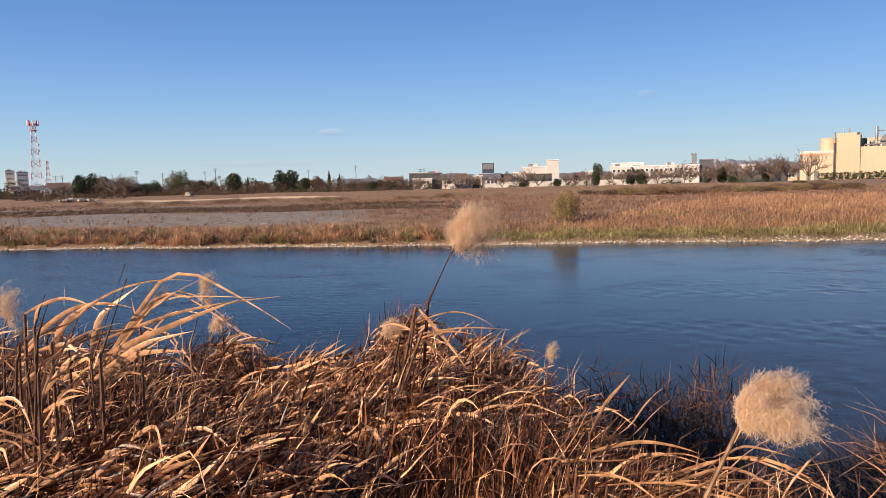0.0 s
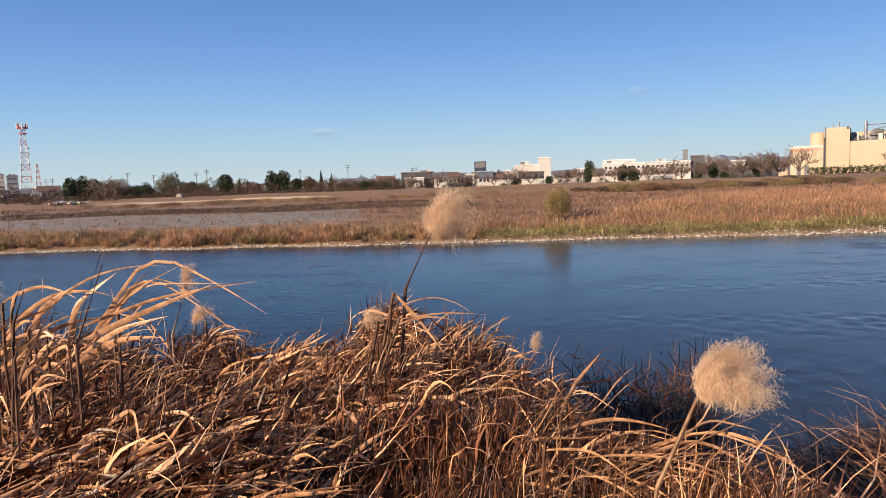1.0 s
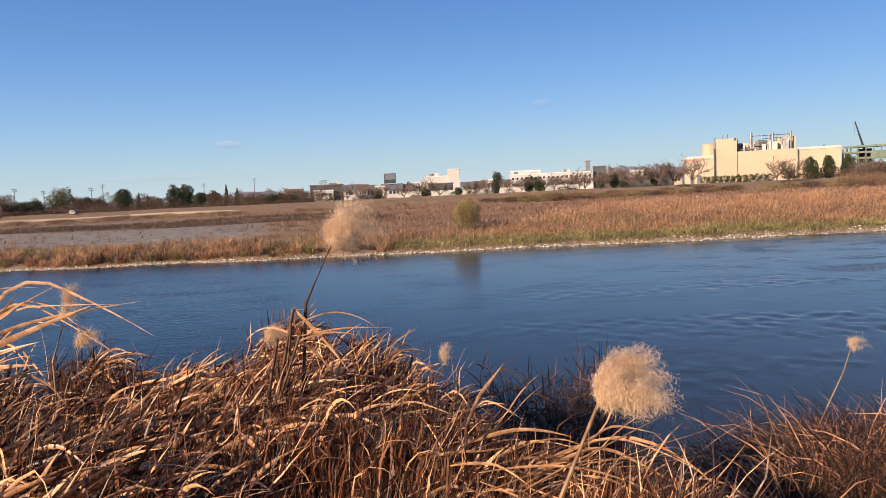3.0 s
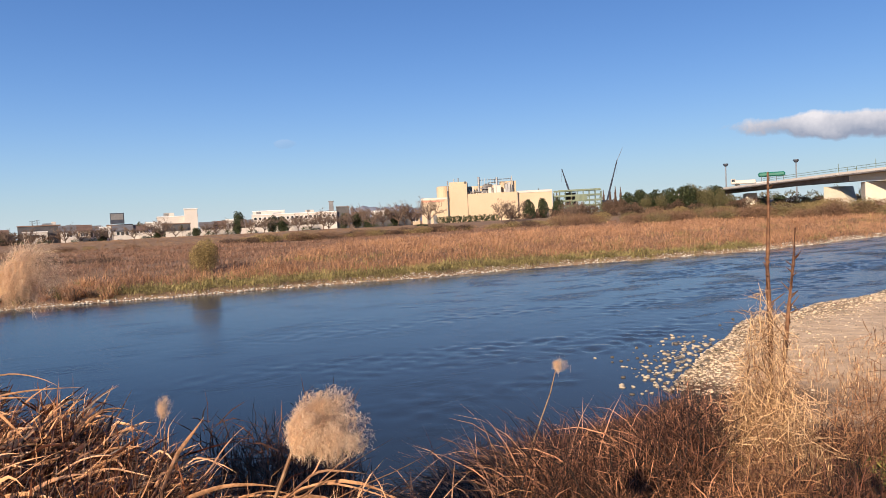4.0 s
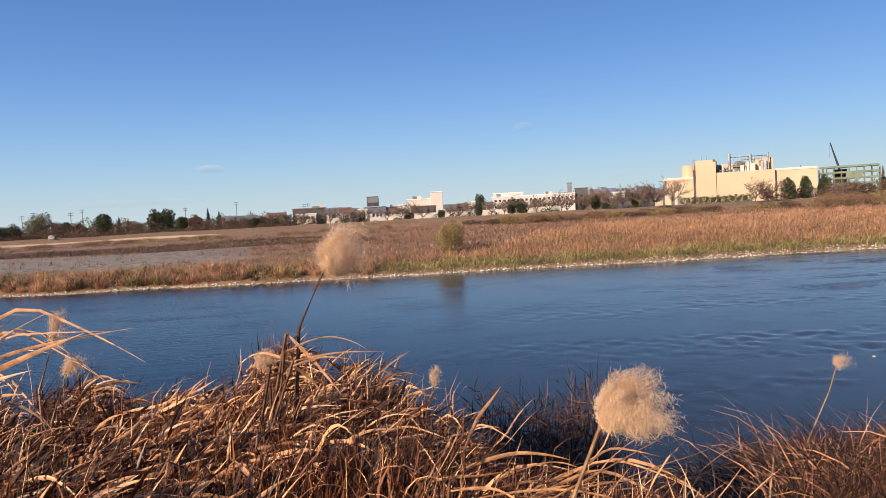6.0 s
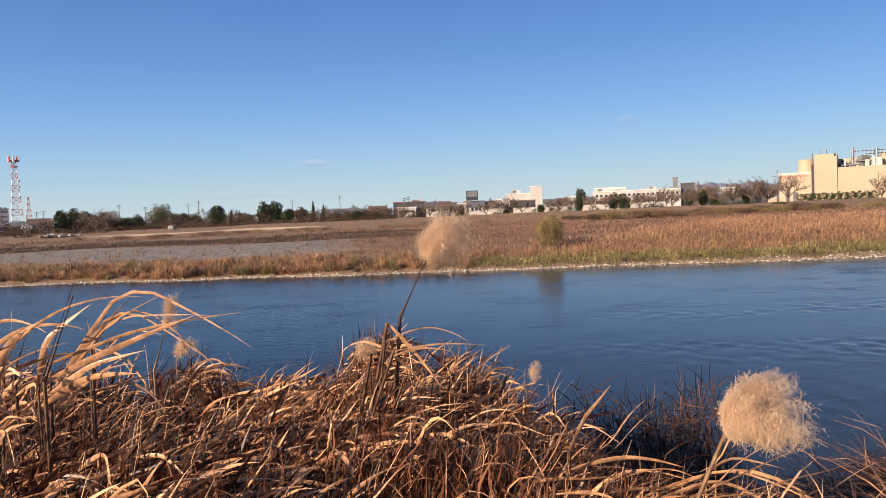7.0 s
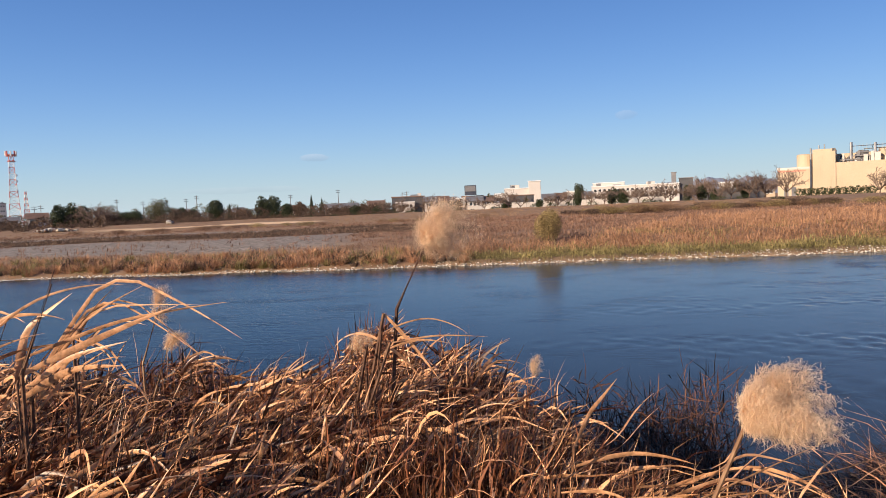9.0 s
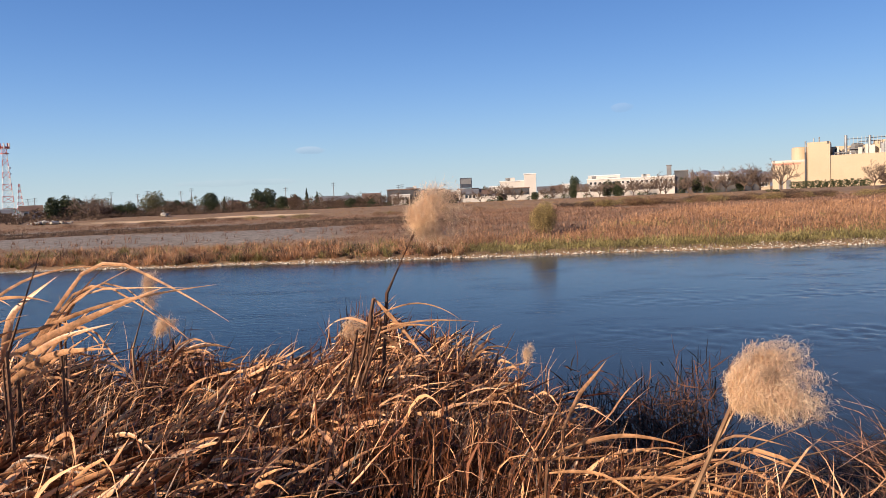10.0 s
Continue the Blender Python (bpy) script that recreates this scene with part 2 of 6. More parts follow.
def water_material():
    m = bpy.data.materials.new("river_water")
    m.use_nodes = True
    n, l = m.node_tree.nodes, m.node_tree.links
    b = n["Principled BSDF"]
    b.inputs["Roughness"].default_value, b.inputs["IOR"].default_value = 0.16, 1.33
    b.inputs["Specular IOR Level"].default_value = 0.30
    co = n.new("ShaderNodeTexCoord")
    last = None
    # calm upstream, a riffle downstream
    sx, run, broad = n.new("ShaderNodeSeparateXYZ"), n.new("ShaderNodeMapRange"), n.new("ShaderNodeTexNoise")
    l.new(co.outputs["Object"], sx.inputs[0])
    broad.inputs["Scale"].default_value, broad.inputs["Detail"].default_value = 0.32, 6
    long_way = n.new("ShaderNodeMapping")
    long_way.inputs["Scale"].default_value, long_way.inputs["Rotation"].default_value = (0.9, 1.7, 1), (0, 0, radians(-6))
    l.new(co.outputs["Object"], long_way.inputs[0])
    l.new(long_way.outputs[0], broad.inputs["Vector"])
    # base colour darker upstream, paler downstream
    deep, tint = n.new("ShaderNodeMapRange"), n.new("ShaderNodeMix")
    for key, v in (("From Min", -5.0), ("From Max", 10.0), ("To Min", 0.0), ("To Max", 1.0)):
        deep.inputs[key].default_value = v
    l.new(sx.outputs[0], deep.inputs["Value"])
    tint.data_type = "RGBA"
    tint.inputs["A"].default_value, tint.inputs["B"].default_value = (0.006, 0.012, 0.018, 1), (0.044, 0.056, 0.065, 1)
    l.new(deep.outputs[0], tint.inputs["Factor"])
    l.new(tint.outputs["Result"], b.inputs["Base Color"])
    for key, v in (("From Min", 14.0), ("From Max", 46.0), ("To Min", 0.12), ("To Max", 1.9)):
        run.inputs[key].default_value = v
    l.new(sx.outputs[0], run.inputs["Value"])
    breeze, gain = n.new("ShaderNodeMapRange"), n.new("ShaderNodeMath")
    for key, v in (("From Min", -18.0), ("From Max", 2.0), ("To Min", 0.34), ("To Max", 0.0)):
        breeze.inputs[key].default_value = v
    l.new(sx.outputs[0], breeze.inputs["Value"])
    gain.operation = "MULTIPLY_ADD"
    l.new(run.outputs[0], gain.inputs[0])
    l.new(breeze.outputs[0], gain.inputs[2])
    cat = n.new("ShaderNodeMapRange")
    for key, v in (("From Min", 0.51), ("From Max", 0.64), ("To Min", 0.04), ("To Max", 1.3)):
        cat.inputs[key].default_value = v
    l.new(broad.outputs[0], cat.inputs["Value"])
    l.new(cat.outputs[0], gain.inputs[1])
    for s, stretch, strength, d in ((1.6, (0.5, 1.2, 1), 0.7, 0.05), (3.6, (0.55, 1.2, 1), 1.3, 0.05), (8.0, (0.6, 1.2, 1), 1.2, 0.02)):
        mp, t, bp, k = n.new("ShaderNodeMapping"), n.new("ShaderNodeTexNoise"), n.new("ShaderNodeBump"), n.new("ShaderNodeMath")
        mp.inputs["Scale"].default_value, mp.inputs["Rotation"].default_value = stretch, (0, 0, radians(-8))
        t.inputs["Scale"].default_value, t.inputs["Detail"].default_value = s, 4
        t.inputs["Distortion"].default_value = 0.8
        l.new(co.outputs["Object"], mp.inputs[0])
        l.new(mp.outputs[0], t.inputs["Vector"])
        l.new(t.outputs[0], bp.inputs["Height"])
        k.operation = "MULTIPLY"
        k.inputs[1].default_value = strength * 1.1
        l.new(gain.outputs[0], k.inputs[0])
        l.new(k.outputs[0], bp.inputs["Strength"])
        bp.inputs["Distance"].default_value = d
        if last:
            l.new(last, bp.inputs["Normal"])
        last = bp.outputs[0]
    # steep faces of the wavelets lie to the wind, towards the near bank
    lean, tilt, whole, unit = n.new("ShaderNodeMath"), n.new("ShaderNodeCombineXYZ"), n.new("ShaderNodeVectorMath"), n.new("ShaderNodeVectorMath")
    lean.operation, lean.inputs[1].default_value = "MULTIPLY", -0.11
    l.new(gain.outputs[0], lean.inputs[0])
    l.new(lean.outputs[0], tilt.inputs["Y"])
    l.new(last, whole.inputs[0])
    l.new(tilt.outputs[0], whole.inputs[1])
    unit.operation = "NORMALIZE"
    l.new(whole.outputs[0], unit.inputs[0])
    l.new(unit.outputs[0], b.inputs["Normal"])
    return m


# ---- helpers of this scene ----
rng = np.random.default_rng(7)


def part(name, bm, material, parent=None, label=""):
    """Links a bmesh as one mesh object, under a thing or a part."""
    me = bpy.data.meshes.new(name)
    bm.to_mesh(me)
    bm.free()
    me.materials.append(material)
    ob = new(name, me)
    if parent:
        ob.parent = parent
    return tagged(ob, label) if label else ob


def thing(name, label, category, m=None, group="", kind=""):
    ob = new(name)
    ob.empty_display_size = 0.2
    if m is not None:
        ob.matrix_basis = m
    return tagged(ob, label, category, group, kind)


def box(bm, x0, x1, y0, y1, z0, z1, bevel=0.0):
    v = [bm.verts.new((x, y, z)) for z in (z0, z1) for x, y in ((x0, y0), (x1, y0), (x1, y1), (x0, y1))]
    for f in ((3, 2, 1, 0), (4, 5, 6, 7), (0, 1, 5, 4), (1, 2, 6, 5), (2, 3, 7, 6), (3, 0, 4, 7)):
        bm.faces.new([v[i] for i in f])
    if bevel:
        bmesh.ops.bevel(bm, geom=bm.edges[-12:], offset=bevel, segments=1, affect="EDGES")
    return bm


def a_box(x0, x1, y0, y1, z0, z1, bevel=0.0):
    return box(bmesh.new(), x0, x1, y0, y1, z0, z1, bevel)


def tube(bm, points, radii, sides=6):
    """A tapered tube along points."""
    rings = []
    for i, p in enumerate(points):
        p = Vector(p)
        d = (Vector(points[min(i + 1, len(points) - 1)]) - Vector(points[max(i - 1, 0)])).normalized()
        u = d.orthogonal().normalized() if abs(d.z) > 0.99 else d.cross(Vector((0, 0, 1))).normalized()
        w = d.cross(u)
        rings.append([bm.verts.new(p + (u * math.cos(a) + w * math.sin(a)) * radii[i]) for a in (2 * math.pi * k / sides for k in range(sides))])
    for a, b in zip(rings, rings[1:]):
        for k in range(sides):
            bm.faces.new((a[k], a[(k + 1) % sides], b[(k + 1) % sides], b[k]))
    bm.faces.new(rings[0][::-1])
    bm.faces.new(rings[-1])
    return bm


def a_tube(points, radii, sides=6):
    return tube(bmesh.new(), points, radii, sides)


def np_mesh(name, verts, faces, material, parent=None, smooth=False):
    """One mesh object from arrays of vertices (n, 3) and faces (m, k)."""
    me = bpy.data.meshes.new(name)
    nf, k = faces.shape
    me.vertices.add(len(verts))
    me.vertices.foreach_set("co", np.ascontiguousarray(verts, np.float32).ravel())
    me.loops.add(nf * k)
    me.loops.foreach_set("vertex_index", np.ascontiguousarray(faces, np.int32).ravel())
    me.polygons.add(nf)
    me.polygons.foreach_set("loop_start", np.arange(0, nf * k, k, dtype=np.int32))
    if smooth:
        me.polygons.foreach_set("use_smooth", np.ones(nf, bool))
    me.update(calc_edges=True)
    me.materials.append(material)
    ob = new(name, me)
    if parent:
        ob.parent = parent
    return ob


def strips(v):
    """Faces for ribbons v of shape (n, steps, across, 3)."""
    n, s, c, _ = v.shape
    idx = np.arange(n * s * c).reshape(n, s, c)
    f = np.stack([idx[:, :-1, :-1], idx[:, :-1, 1:], idx[:, 1:, 1:], idx[:, 1:, :-1]], -1)
    return v.reshape(-1, 3), f.reshape(-1, 4)


def ribbons(base, head, rise, length, width, droop, seg=4, crease=0.0, twist=0.0, belly=True, roll=0.0, kink=None, kink_turn=0.7):
    """Leaf blades: from base, heading (degrees clockwise from +y), rising at an angle that falls by droop along the blade."""
    n = len(base)
    h, e, dr = np.radians(head), np.radians(rise), np.radians(droop)
    p = np.array(base, float)
    rows = []
    for k in range(seg + 1):
        u = k / seg
        a = e - dr * u ** 1.3
        if kink is not None and u > 0.34:
            part_way = min(1.0, (u - 0.34) / 0.22)
            a, h = a - np.radians(kink) * part_way, np.radians(head) + np.radians(kink) * kink_turn * part_way
        d = np.stack([np.sin(h) * np.cos(a), np.cos(h) * np.cos(a), np.sin(a)], -1)
        up = np.stack([-np.sin(h) * np.sin(a), -np.cos(h) * np.sin(a), np.cos(a)], -1)
        side = np.stack([np.cos(h), -np.sin(h), np.zeros(n)], -1)
        tw = np.radians(twist) * u + np.radians(roll)
        ct, st = np.cos(tw), np.sin(tw)
        ct, st = (ct[:, None], st[:, None]) if np.ndim(tw) else (ct, st)
        side, up = side * ct + up * st, up * ct - side * st
        prof = (min(1.0, 0.45 + 2.2 * u) if belly else 1.0) * (1 - u ** 2.2) + 0.03
        w = (np.asarray(width) * prof * 0.5)[:, None]
        if crease:
            rows.append(np.stack([p - side * w + up * w * crease, p, p + side * w + up * w * crease], 1))
        else:
            rows.append(np.stack([p - side * w, p + side * w], 1))
        p = p + d * (np.asarray(length) / seg)[:, None]
    return np.stack(rows, 1)


def join_strips(name, parts_v, material, parent=None, smooth=False):
    vs, fs, off = [], [], 0
    for v in parts_v:
        a, f = strips(v)
        vs.append(a)
        fs.append(f + off)
        off += len(a)
    return np_mesh(name, np.concatenate(vs), np.concatenate(fs), material, parent, smooth)


def polar(az, d):
    return d * math.sin(radians(az)), d * math.cos(radians(az))


def height_at(el, d):
    return EYE + d * math.tan(radians(el))


# ---- ground, river ----
FAR = np.array([(-4000, 300), (-300, 75), (-60, 50), (-24, 44.8), (-12.8, 43.0), (-2.4, 41.2), (7, 40.6), (21, 38.6), (33.7, 37.4), (45, 36.0),
                (64, 38.2), (77, 38.2), (130, 44), (300, 60), (4000, 500)])
NEAR = np.array([(-4000, 260), (-300, 20), (-30, 8.0), (-10, 7.0), (0, 7.0), (4, 8.0), (6.4, 8.9), (8.6, 9.5), (10.2, 10.0), (11.9, 10.9), (13.4, 12.0), (16.4, 13.7), (18.7, 14.8),
                 (22.6, 15.5), (31, 16.2), (60, 12), (130, 14), (300, 30), (4000, 420)])


def smooth01(t):
    t = np.clip(t, 0, 1)
    return t * t * (3 - 2 * t)


def wob(x, y, s, seed=0.0):
    """A cheap smooth wobble between -1 and 1."""
    return (np.sin(x * s + 1.7 * np.sin(y * s * 0.8 + seed) + seed) + np.sin(y * s * 1.3 + 1.3 * np.sin(x * s * 0.7 - seed) + 2.1 * seed)) / 2


def shore_far(x):
    return np.interp(x, FAR[:, 0], FAR[:, 1]) + 0.35 * wob(x, x * 0.3, 0.5, 1.0)


def shore_near(x):
    return np.interp(x, NEAR[:, 0], NEAR[:, 1]) + 0.25 * wob(x, x * 0.2, 1.1, 2.0)


def levee(x):
    return 132 + 0.02 * np.abs(x) + 0.00012 * x * x


def ground_z(x, y):
    x, y = np.asarray(x, float), np.asarray(y, float)
    dn, df = shore_near(x) - y, y - shore_far(x)
    steep = 1.9 * smooth01(dn / 6.5)
    beach = 0.40 * np.clip(dn / 7, 0, 1) + 1.5 * smooth01((dn - 5.5) / 8)
    k = smooth01((x - 3.0) / 5)
    near = steep * (1 - k) + beach * k + 0.05 * (1 - k) * wob(x, y, 2.3, 0.4)
    near = near + 0.22 * smooth01((dn - 0.5) / 2.2) * smooth01((x - 1.4) / 1.3) * smooth01((6.3 - x) / 2.6) * smooth01((y - 2.2) / 1.0)
    lv = y - levee(x)
    far = 0.25 * smooth01(df / 1.2) + 0.75 * smooth01((df - 2) / 14) + 0.12 * wob(x, y, 0.21, 3.0) * smooth01(df / 10)
    far = far + 1.25 * smooth01(lv / 34) - 0.6 * smooth01((lv - 42) / 22)
    bed = -0.15 - 0.7 * smooth01(np.minimum(-dn, -df) / 6)
    return np.where(dn > 0, near + 0.02, np.where(df > 0, far + 0.02, bed))


def gravel_at(x, y):
    """Where the far plain is bare gravel: two bands on the upstream side."""
    df = y - shore_far(x)
    edge = 3.0 * wob(x, y, 0.13, 0.7)
    one = smooth01((df - 10 - edge * 0.4) / 3) * smooth01((33 - df + edge) / 4) * smooth01((-3 - x - 0.12 * (y - 50) + edge) / 6)
    two = smooth01((y - 96 - edge) / 5) * smooth01((112 - y + edge) / 5) * smooth01((-8 - x + edge) / 12)
    return np.clip(one + two, 0, 1)


def pale_at(x, y):
    """Pale pebbles: the near beach, the strip along both waterlines, the bar below the bridge and a sandy track."""
    dn, df = shore_near(x) - y, y - shore_far(x)
    beach = smooth01((x - 10.0 + 1.3 * wob(x, y, 0.9, 0.6) + 0.5 * wob(x, y, 3.1, 1.6)) / 2.2) * smooth01((dn - 0.3 + 0.4 * wob(x, y, 2.3, 0.2)) / 1.3) * smooth01((13 - dn) / 5)
    rim = 0.12 * smooth01((df + 0.6) / 0.3) * smooth01((0.5 + 0.3 * wob(x, y, 1.7, 0.3) - df) / 0.4)
    bar = smooth01((x - 68) / 6) * smooth01(df / 1) * smooth01((9 + 3 * wob(x, y, 0.15, 0.9) - df) / 4)
    track = smooth01((y - 145 - 1.5 * wob(x, y, 0.05, 1)) / 1.0) * smooth01((151 - y) / 1.5) * smooth01((-20 - x) / 4) * smooth01((x + 75) / 20)
    return np.clip(beach + rim + bar + track, 0, 1)


def axis(near, step, far, grow):
    out, s = [0.0], step
    while out[-1] < far:
        if out[-1] > near:
            s *= grow
        out.append(out[-1] + s)
    return np.array(out)


gx = np.concatenate([-axis(24, 0.6, 4200, 1.05)[:0:-1], axis(36, 0.5, 4200, 1.05)])
gy = np.concatenate([-axis(6, 0.5, 1500, 1.12)[:0:-1], axis(20, 0.45, 60, 1.0)])
gy = np.concatenate([gy, 60 + axis(130, 1.0, 4200, 1.05)[1:]])
GX, GY = np.meshgrid(gx, gy)
GZ = ground_z(GX, GY)
nx, ny = len(gx), len(gy)
idx = np.arange(nx * ny).reshape(ny, nx)
gf = np.stack([idx[:-1, :-1], idx[:-1, 1:], idx[1:, 1:], idx[1:, :-1]], -1).reshape(-1, 4)
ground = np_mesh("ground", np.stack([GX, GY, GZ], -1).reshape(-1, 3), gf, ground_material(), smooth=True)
# near bank off the beach is coloured darker in place of plant shade
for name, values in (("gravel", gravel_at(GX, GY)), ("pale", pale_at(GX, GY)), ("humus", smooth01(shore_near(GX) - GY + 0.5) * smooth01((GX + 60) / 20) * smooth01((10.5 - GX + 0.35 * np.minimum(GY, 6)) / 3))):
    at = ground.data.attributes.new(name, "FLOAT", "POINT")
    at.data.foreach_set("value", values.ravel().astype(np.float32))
tagged(ground, "river banks and plain of dry soil, gravel and sand", "ground", kind="structure")

wx, wy = axis(54, 0.15, 4000, 1.08), axis(36, 0.15, 700, 1.12)
wx = np.concatenate([-axis(60, 1.0, 4000, 1.08)[:0:-1], wx])
WX, WY = np.meshgrid(wx, wy + 4.0)


def wave_z(x, y):
    """Chop of the riffle: short crossing waves in patches, dying out upstream, at the shores and far downstream."""
    g = np.random.default_rng(33)
    z = np.zeros_like(x)
    for k in range(16):
        length = 0.42 * 1.05 ** k
        a = radians(g.normal(95, 38))
        ph = g.uniform(0, 6.28)
        u = (x * math.sin(a) + y * math.cos(a) + 0.5 * length * wob(x, y, 1.1 / length, k)) * 2 * math.pi / length + ph
        z = z + 0.0075 * length * (np.sin(u) - 0.35 * np.cos(2 * u))
    patch = smooth01((wob(x * 0.6, y * 2.6, 0.33, 1.0) + 0.7 * wob(x * 0.7, y * 2.2, 0.9, 4.0) + 0.5 * wob(x, y * 2.5, 2.1, 2.0) + 0.35 * smooth01((x - 12) / 14) - 0.12) / 0.7)
    reach = 0.10 + 0.90 * smooth01((x - 0.15 * (y - 14) - 1) / 16)
    calm = smooth01((58 - x) / 8) * smooth01((shore_far(x) - y - 1.5) / 9) * smooth01((y - shore_near(x) - 0.3) / 2) * (1 - 0.75 * smooth01((y - 17) / 13) * smooth01((34 - x) / 14))
    return z * (0.07 + 1.05 * patch) * reach * calm


idx = np.arange(WX.size).reshape(WX.shape)
wf = np.stack([idx[:-1, :-1], idx[:-1, 1:], idx[1:, 1:], idx[1:, :-1]], -1).reshape(-1, 4)
wv = np.stack([WX, WY, wave_z(WX, WY)], -1)
keep = (shore_far(wv[..., 0]) + 2.5 > wv[..., 1]) & (wv[..., 1] > shore_near(wv[..., 0]) - 2.5)
wf = wf[keep.ravel()[wf].any(1)]
water = np_mesh("water", wv.reshape(-1, 3), wf, water_material(), smooth=True)
tagged(water, "dark blue river water with wind ripples", "river", kind="structure")

# ---- far plain: reeds, weeds, grass ----
def scatter_far(n, seed, d0, d1, az0=-37, az1=71):
    g = np.random.default_rng(seed)
    az, d = np.radians(g.uniform(az0, az1, n)), np.exp(g.uniform(math.log(d0), math.log(d1), n))
    x, y = d * np.sin(az), d * np.cos(az)
    return g, x, y, d


def tufts_mesh(name, label, category, g, x, y, tall, material, blades, width, lean=(20, 35), seg=2, shaggy=False):
    """Many tufts of blades joined into one stand."""
    n = len(x)
    wide = 0.62 if shaggy else 0.33
    bx = np.repeat(x, blades) + g.normal(0, wide, n * blades) * np.repeat(tall, blades)
    by = np.repeat(y, blades) + g.normal(0, wide, n * blades) * np.repeat(tall, blades)
    base = np.stack([bx, by, ground_z(bx, by) - 0.03], -1)
    m = n * blades
    length = np.repeat(tall, blades) * g.uniform(0.35, 1.1, m)
    if shaggy:  # most blades are the leaves of the stalks that carry them
        leaf = g.random(m) < 0.80
        base[:, 2] += np.where(leaf, length * g.uniform(0.2, 0.75, m), 0)
        length = np.where(leaf, length * 0.40, length * 0.78)
    v = ribbons(base, g.normal(70, 75, m), np.where(leaf, g.normal(25, 45, m), g.normal(68, 22, m)) if shaggy else g.uniform(18, 95, m), length,
                np.repeat(width, blades) * g.uniform(0.6, 1.4, m), g.uniform(lean[0], lean[1] * 2, m), seg, belly=False)
    return tagged(join_strips(name, [v], material), label, category, kind="stuff")


g, x, y, d = scatter_far(88000, 11, 37, 175)
clump = np.clip(0.42 + 0.4 * wob(x, y, 0.9, 4.0) * wob(x, y, 0.37, 1.0) + 0.6 * wob(x, y, 1.9, 0.8), 0, 1.3)
df, lv, grv, pal = y - shore_far(x), y - levee(x), gravel_at(x, y), pale_at(x, y)
open_soil = (grv < 0.35) & (pal < 0.4) & (df > 0.55)
patch = wob(x, y, 0.16, 5.0) + 0.6 * wob(x, y, 0.5, 2.0)
right = x > 1.5 + 0.8 * wob(x, y, 0.9, 0.2)
z_green = open_soil & right & (df < 4.2 + patch) & (x < 48)
z_reed = open_soil & ~z_green & (lv < -48 + 10 * patch) & ((df < 8.5 + patch) | (right & (df < 9.5 + 75 * smooth01((np.degrees(np.arctan2(x, y)) - 13) / 15) + 6 * patch)))
z_brown = open_soil & ~z_green & ~z_reed & (lv < 2)
z_levee = open_soil & (lv >= 2) & (lv < 40)
z_dark = z_brown & (x < 1 + 4 * patch) & (df > 31) & (df < 58 + 6 * patch)
z_brown = z_brown & ~z_dark & (wob(x * 0.5, y * 1.7, 0.22, 6.0) + 0.5 * wob(x, y * 2, 0.6, 1.0) > -0.45)
luck, kind_of = g.random(len(x)), g.random(len(x)) + 0.4 * wob(x, y, 0.6, 7.0) + 0.3 * wob(x, y, 1.6, 3.0)
left_strip = z_reed & ~right
mixed_brown = (left_strip & (kind_of > 0.62)) | (z_reed & right & (kind_of > 0.85))
mixed_green = (left_strip & (kind_of < 0.10)) | (z_reed & right & (df < 14) & (kind_of < 0.02))
pure = z_reed & ~mixed_brown & ~mixed_green
for name, label, cat, mask, tall, mat, blades, w, seg in (
        ("shore_grass", "yellow-green low grass along the pebbly far waterline", "grass", z_green | mixed_green, 0.55, "far_green", 16, 0.00045, 2),
        ("reed_bed", "orange-tan dry reeds on the far shore", "reeds", pure & (df < 9) & (luck < np.where(right, 1.0, 0.35) * (0.3 + 0.6 * clump)), 0.80, "far_reed", 22, 0.00036, 2),
        ("reed_plain", "orange-tan dry reeds covering the far plain", "reeds", pure & (df >= 9) & (luck < 0.30 + 0.6 * clump), 0.66, "far_reed", 20, 0.00042, 1),
        ("shore_weeds", "dark brown dead weeds among the far reeds", "weeds", mixed_brown & (luck < np.where(right, 0.7, 0.35)), 0.7, "far_brown", 16, 0.0005, 1),
        ("weed_field", "reddish-brown dead weeds on the far plain", "weeds", z_brown & (luck < 0.25 + 0.6 * clump), 0.50, "far_brown", 12, 0.0006, 1),
        ("dark_weeds", "dark brown dead weeds behind the gravel", "weeds", z_dark & (luck < 0.8), 0.6, "brown_leaf", 14, 0.0006, 1),
        ("levee_grass", "short dry grass on the levee slope", "grass", z_levee & (luck < 0.8), 0.22, "levee_grass", 9, 0.0010, 1)):
    t = tall * np.where(right[mask], 1.0, 0.68) * (0.45 + 0.95 * clump[mask]) * g.uniform(0.75, 1.15, mask.sum())
    tufts_mesh(name, label, cat, g, x[mask], y[mask], t, M[mat], blades, d[mask] * w * 1.7, (20, 60), seg, True)
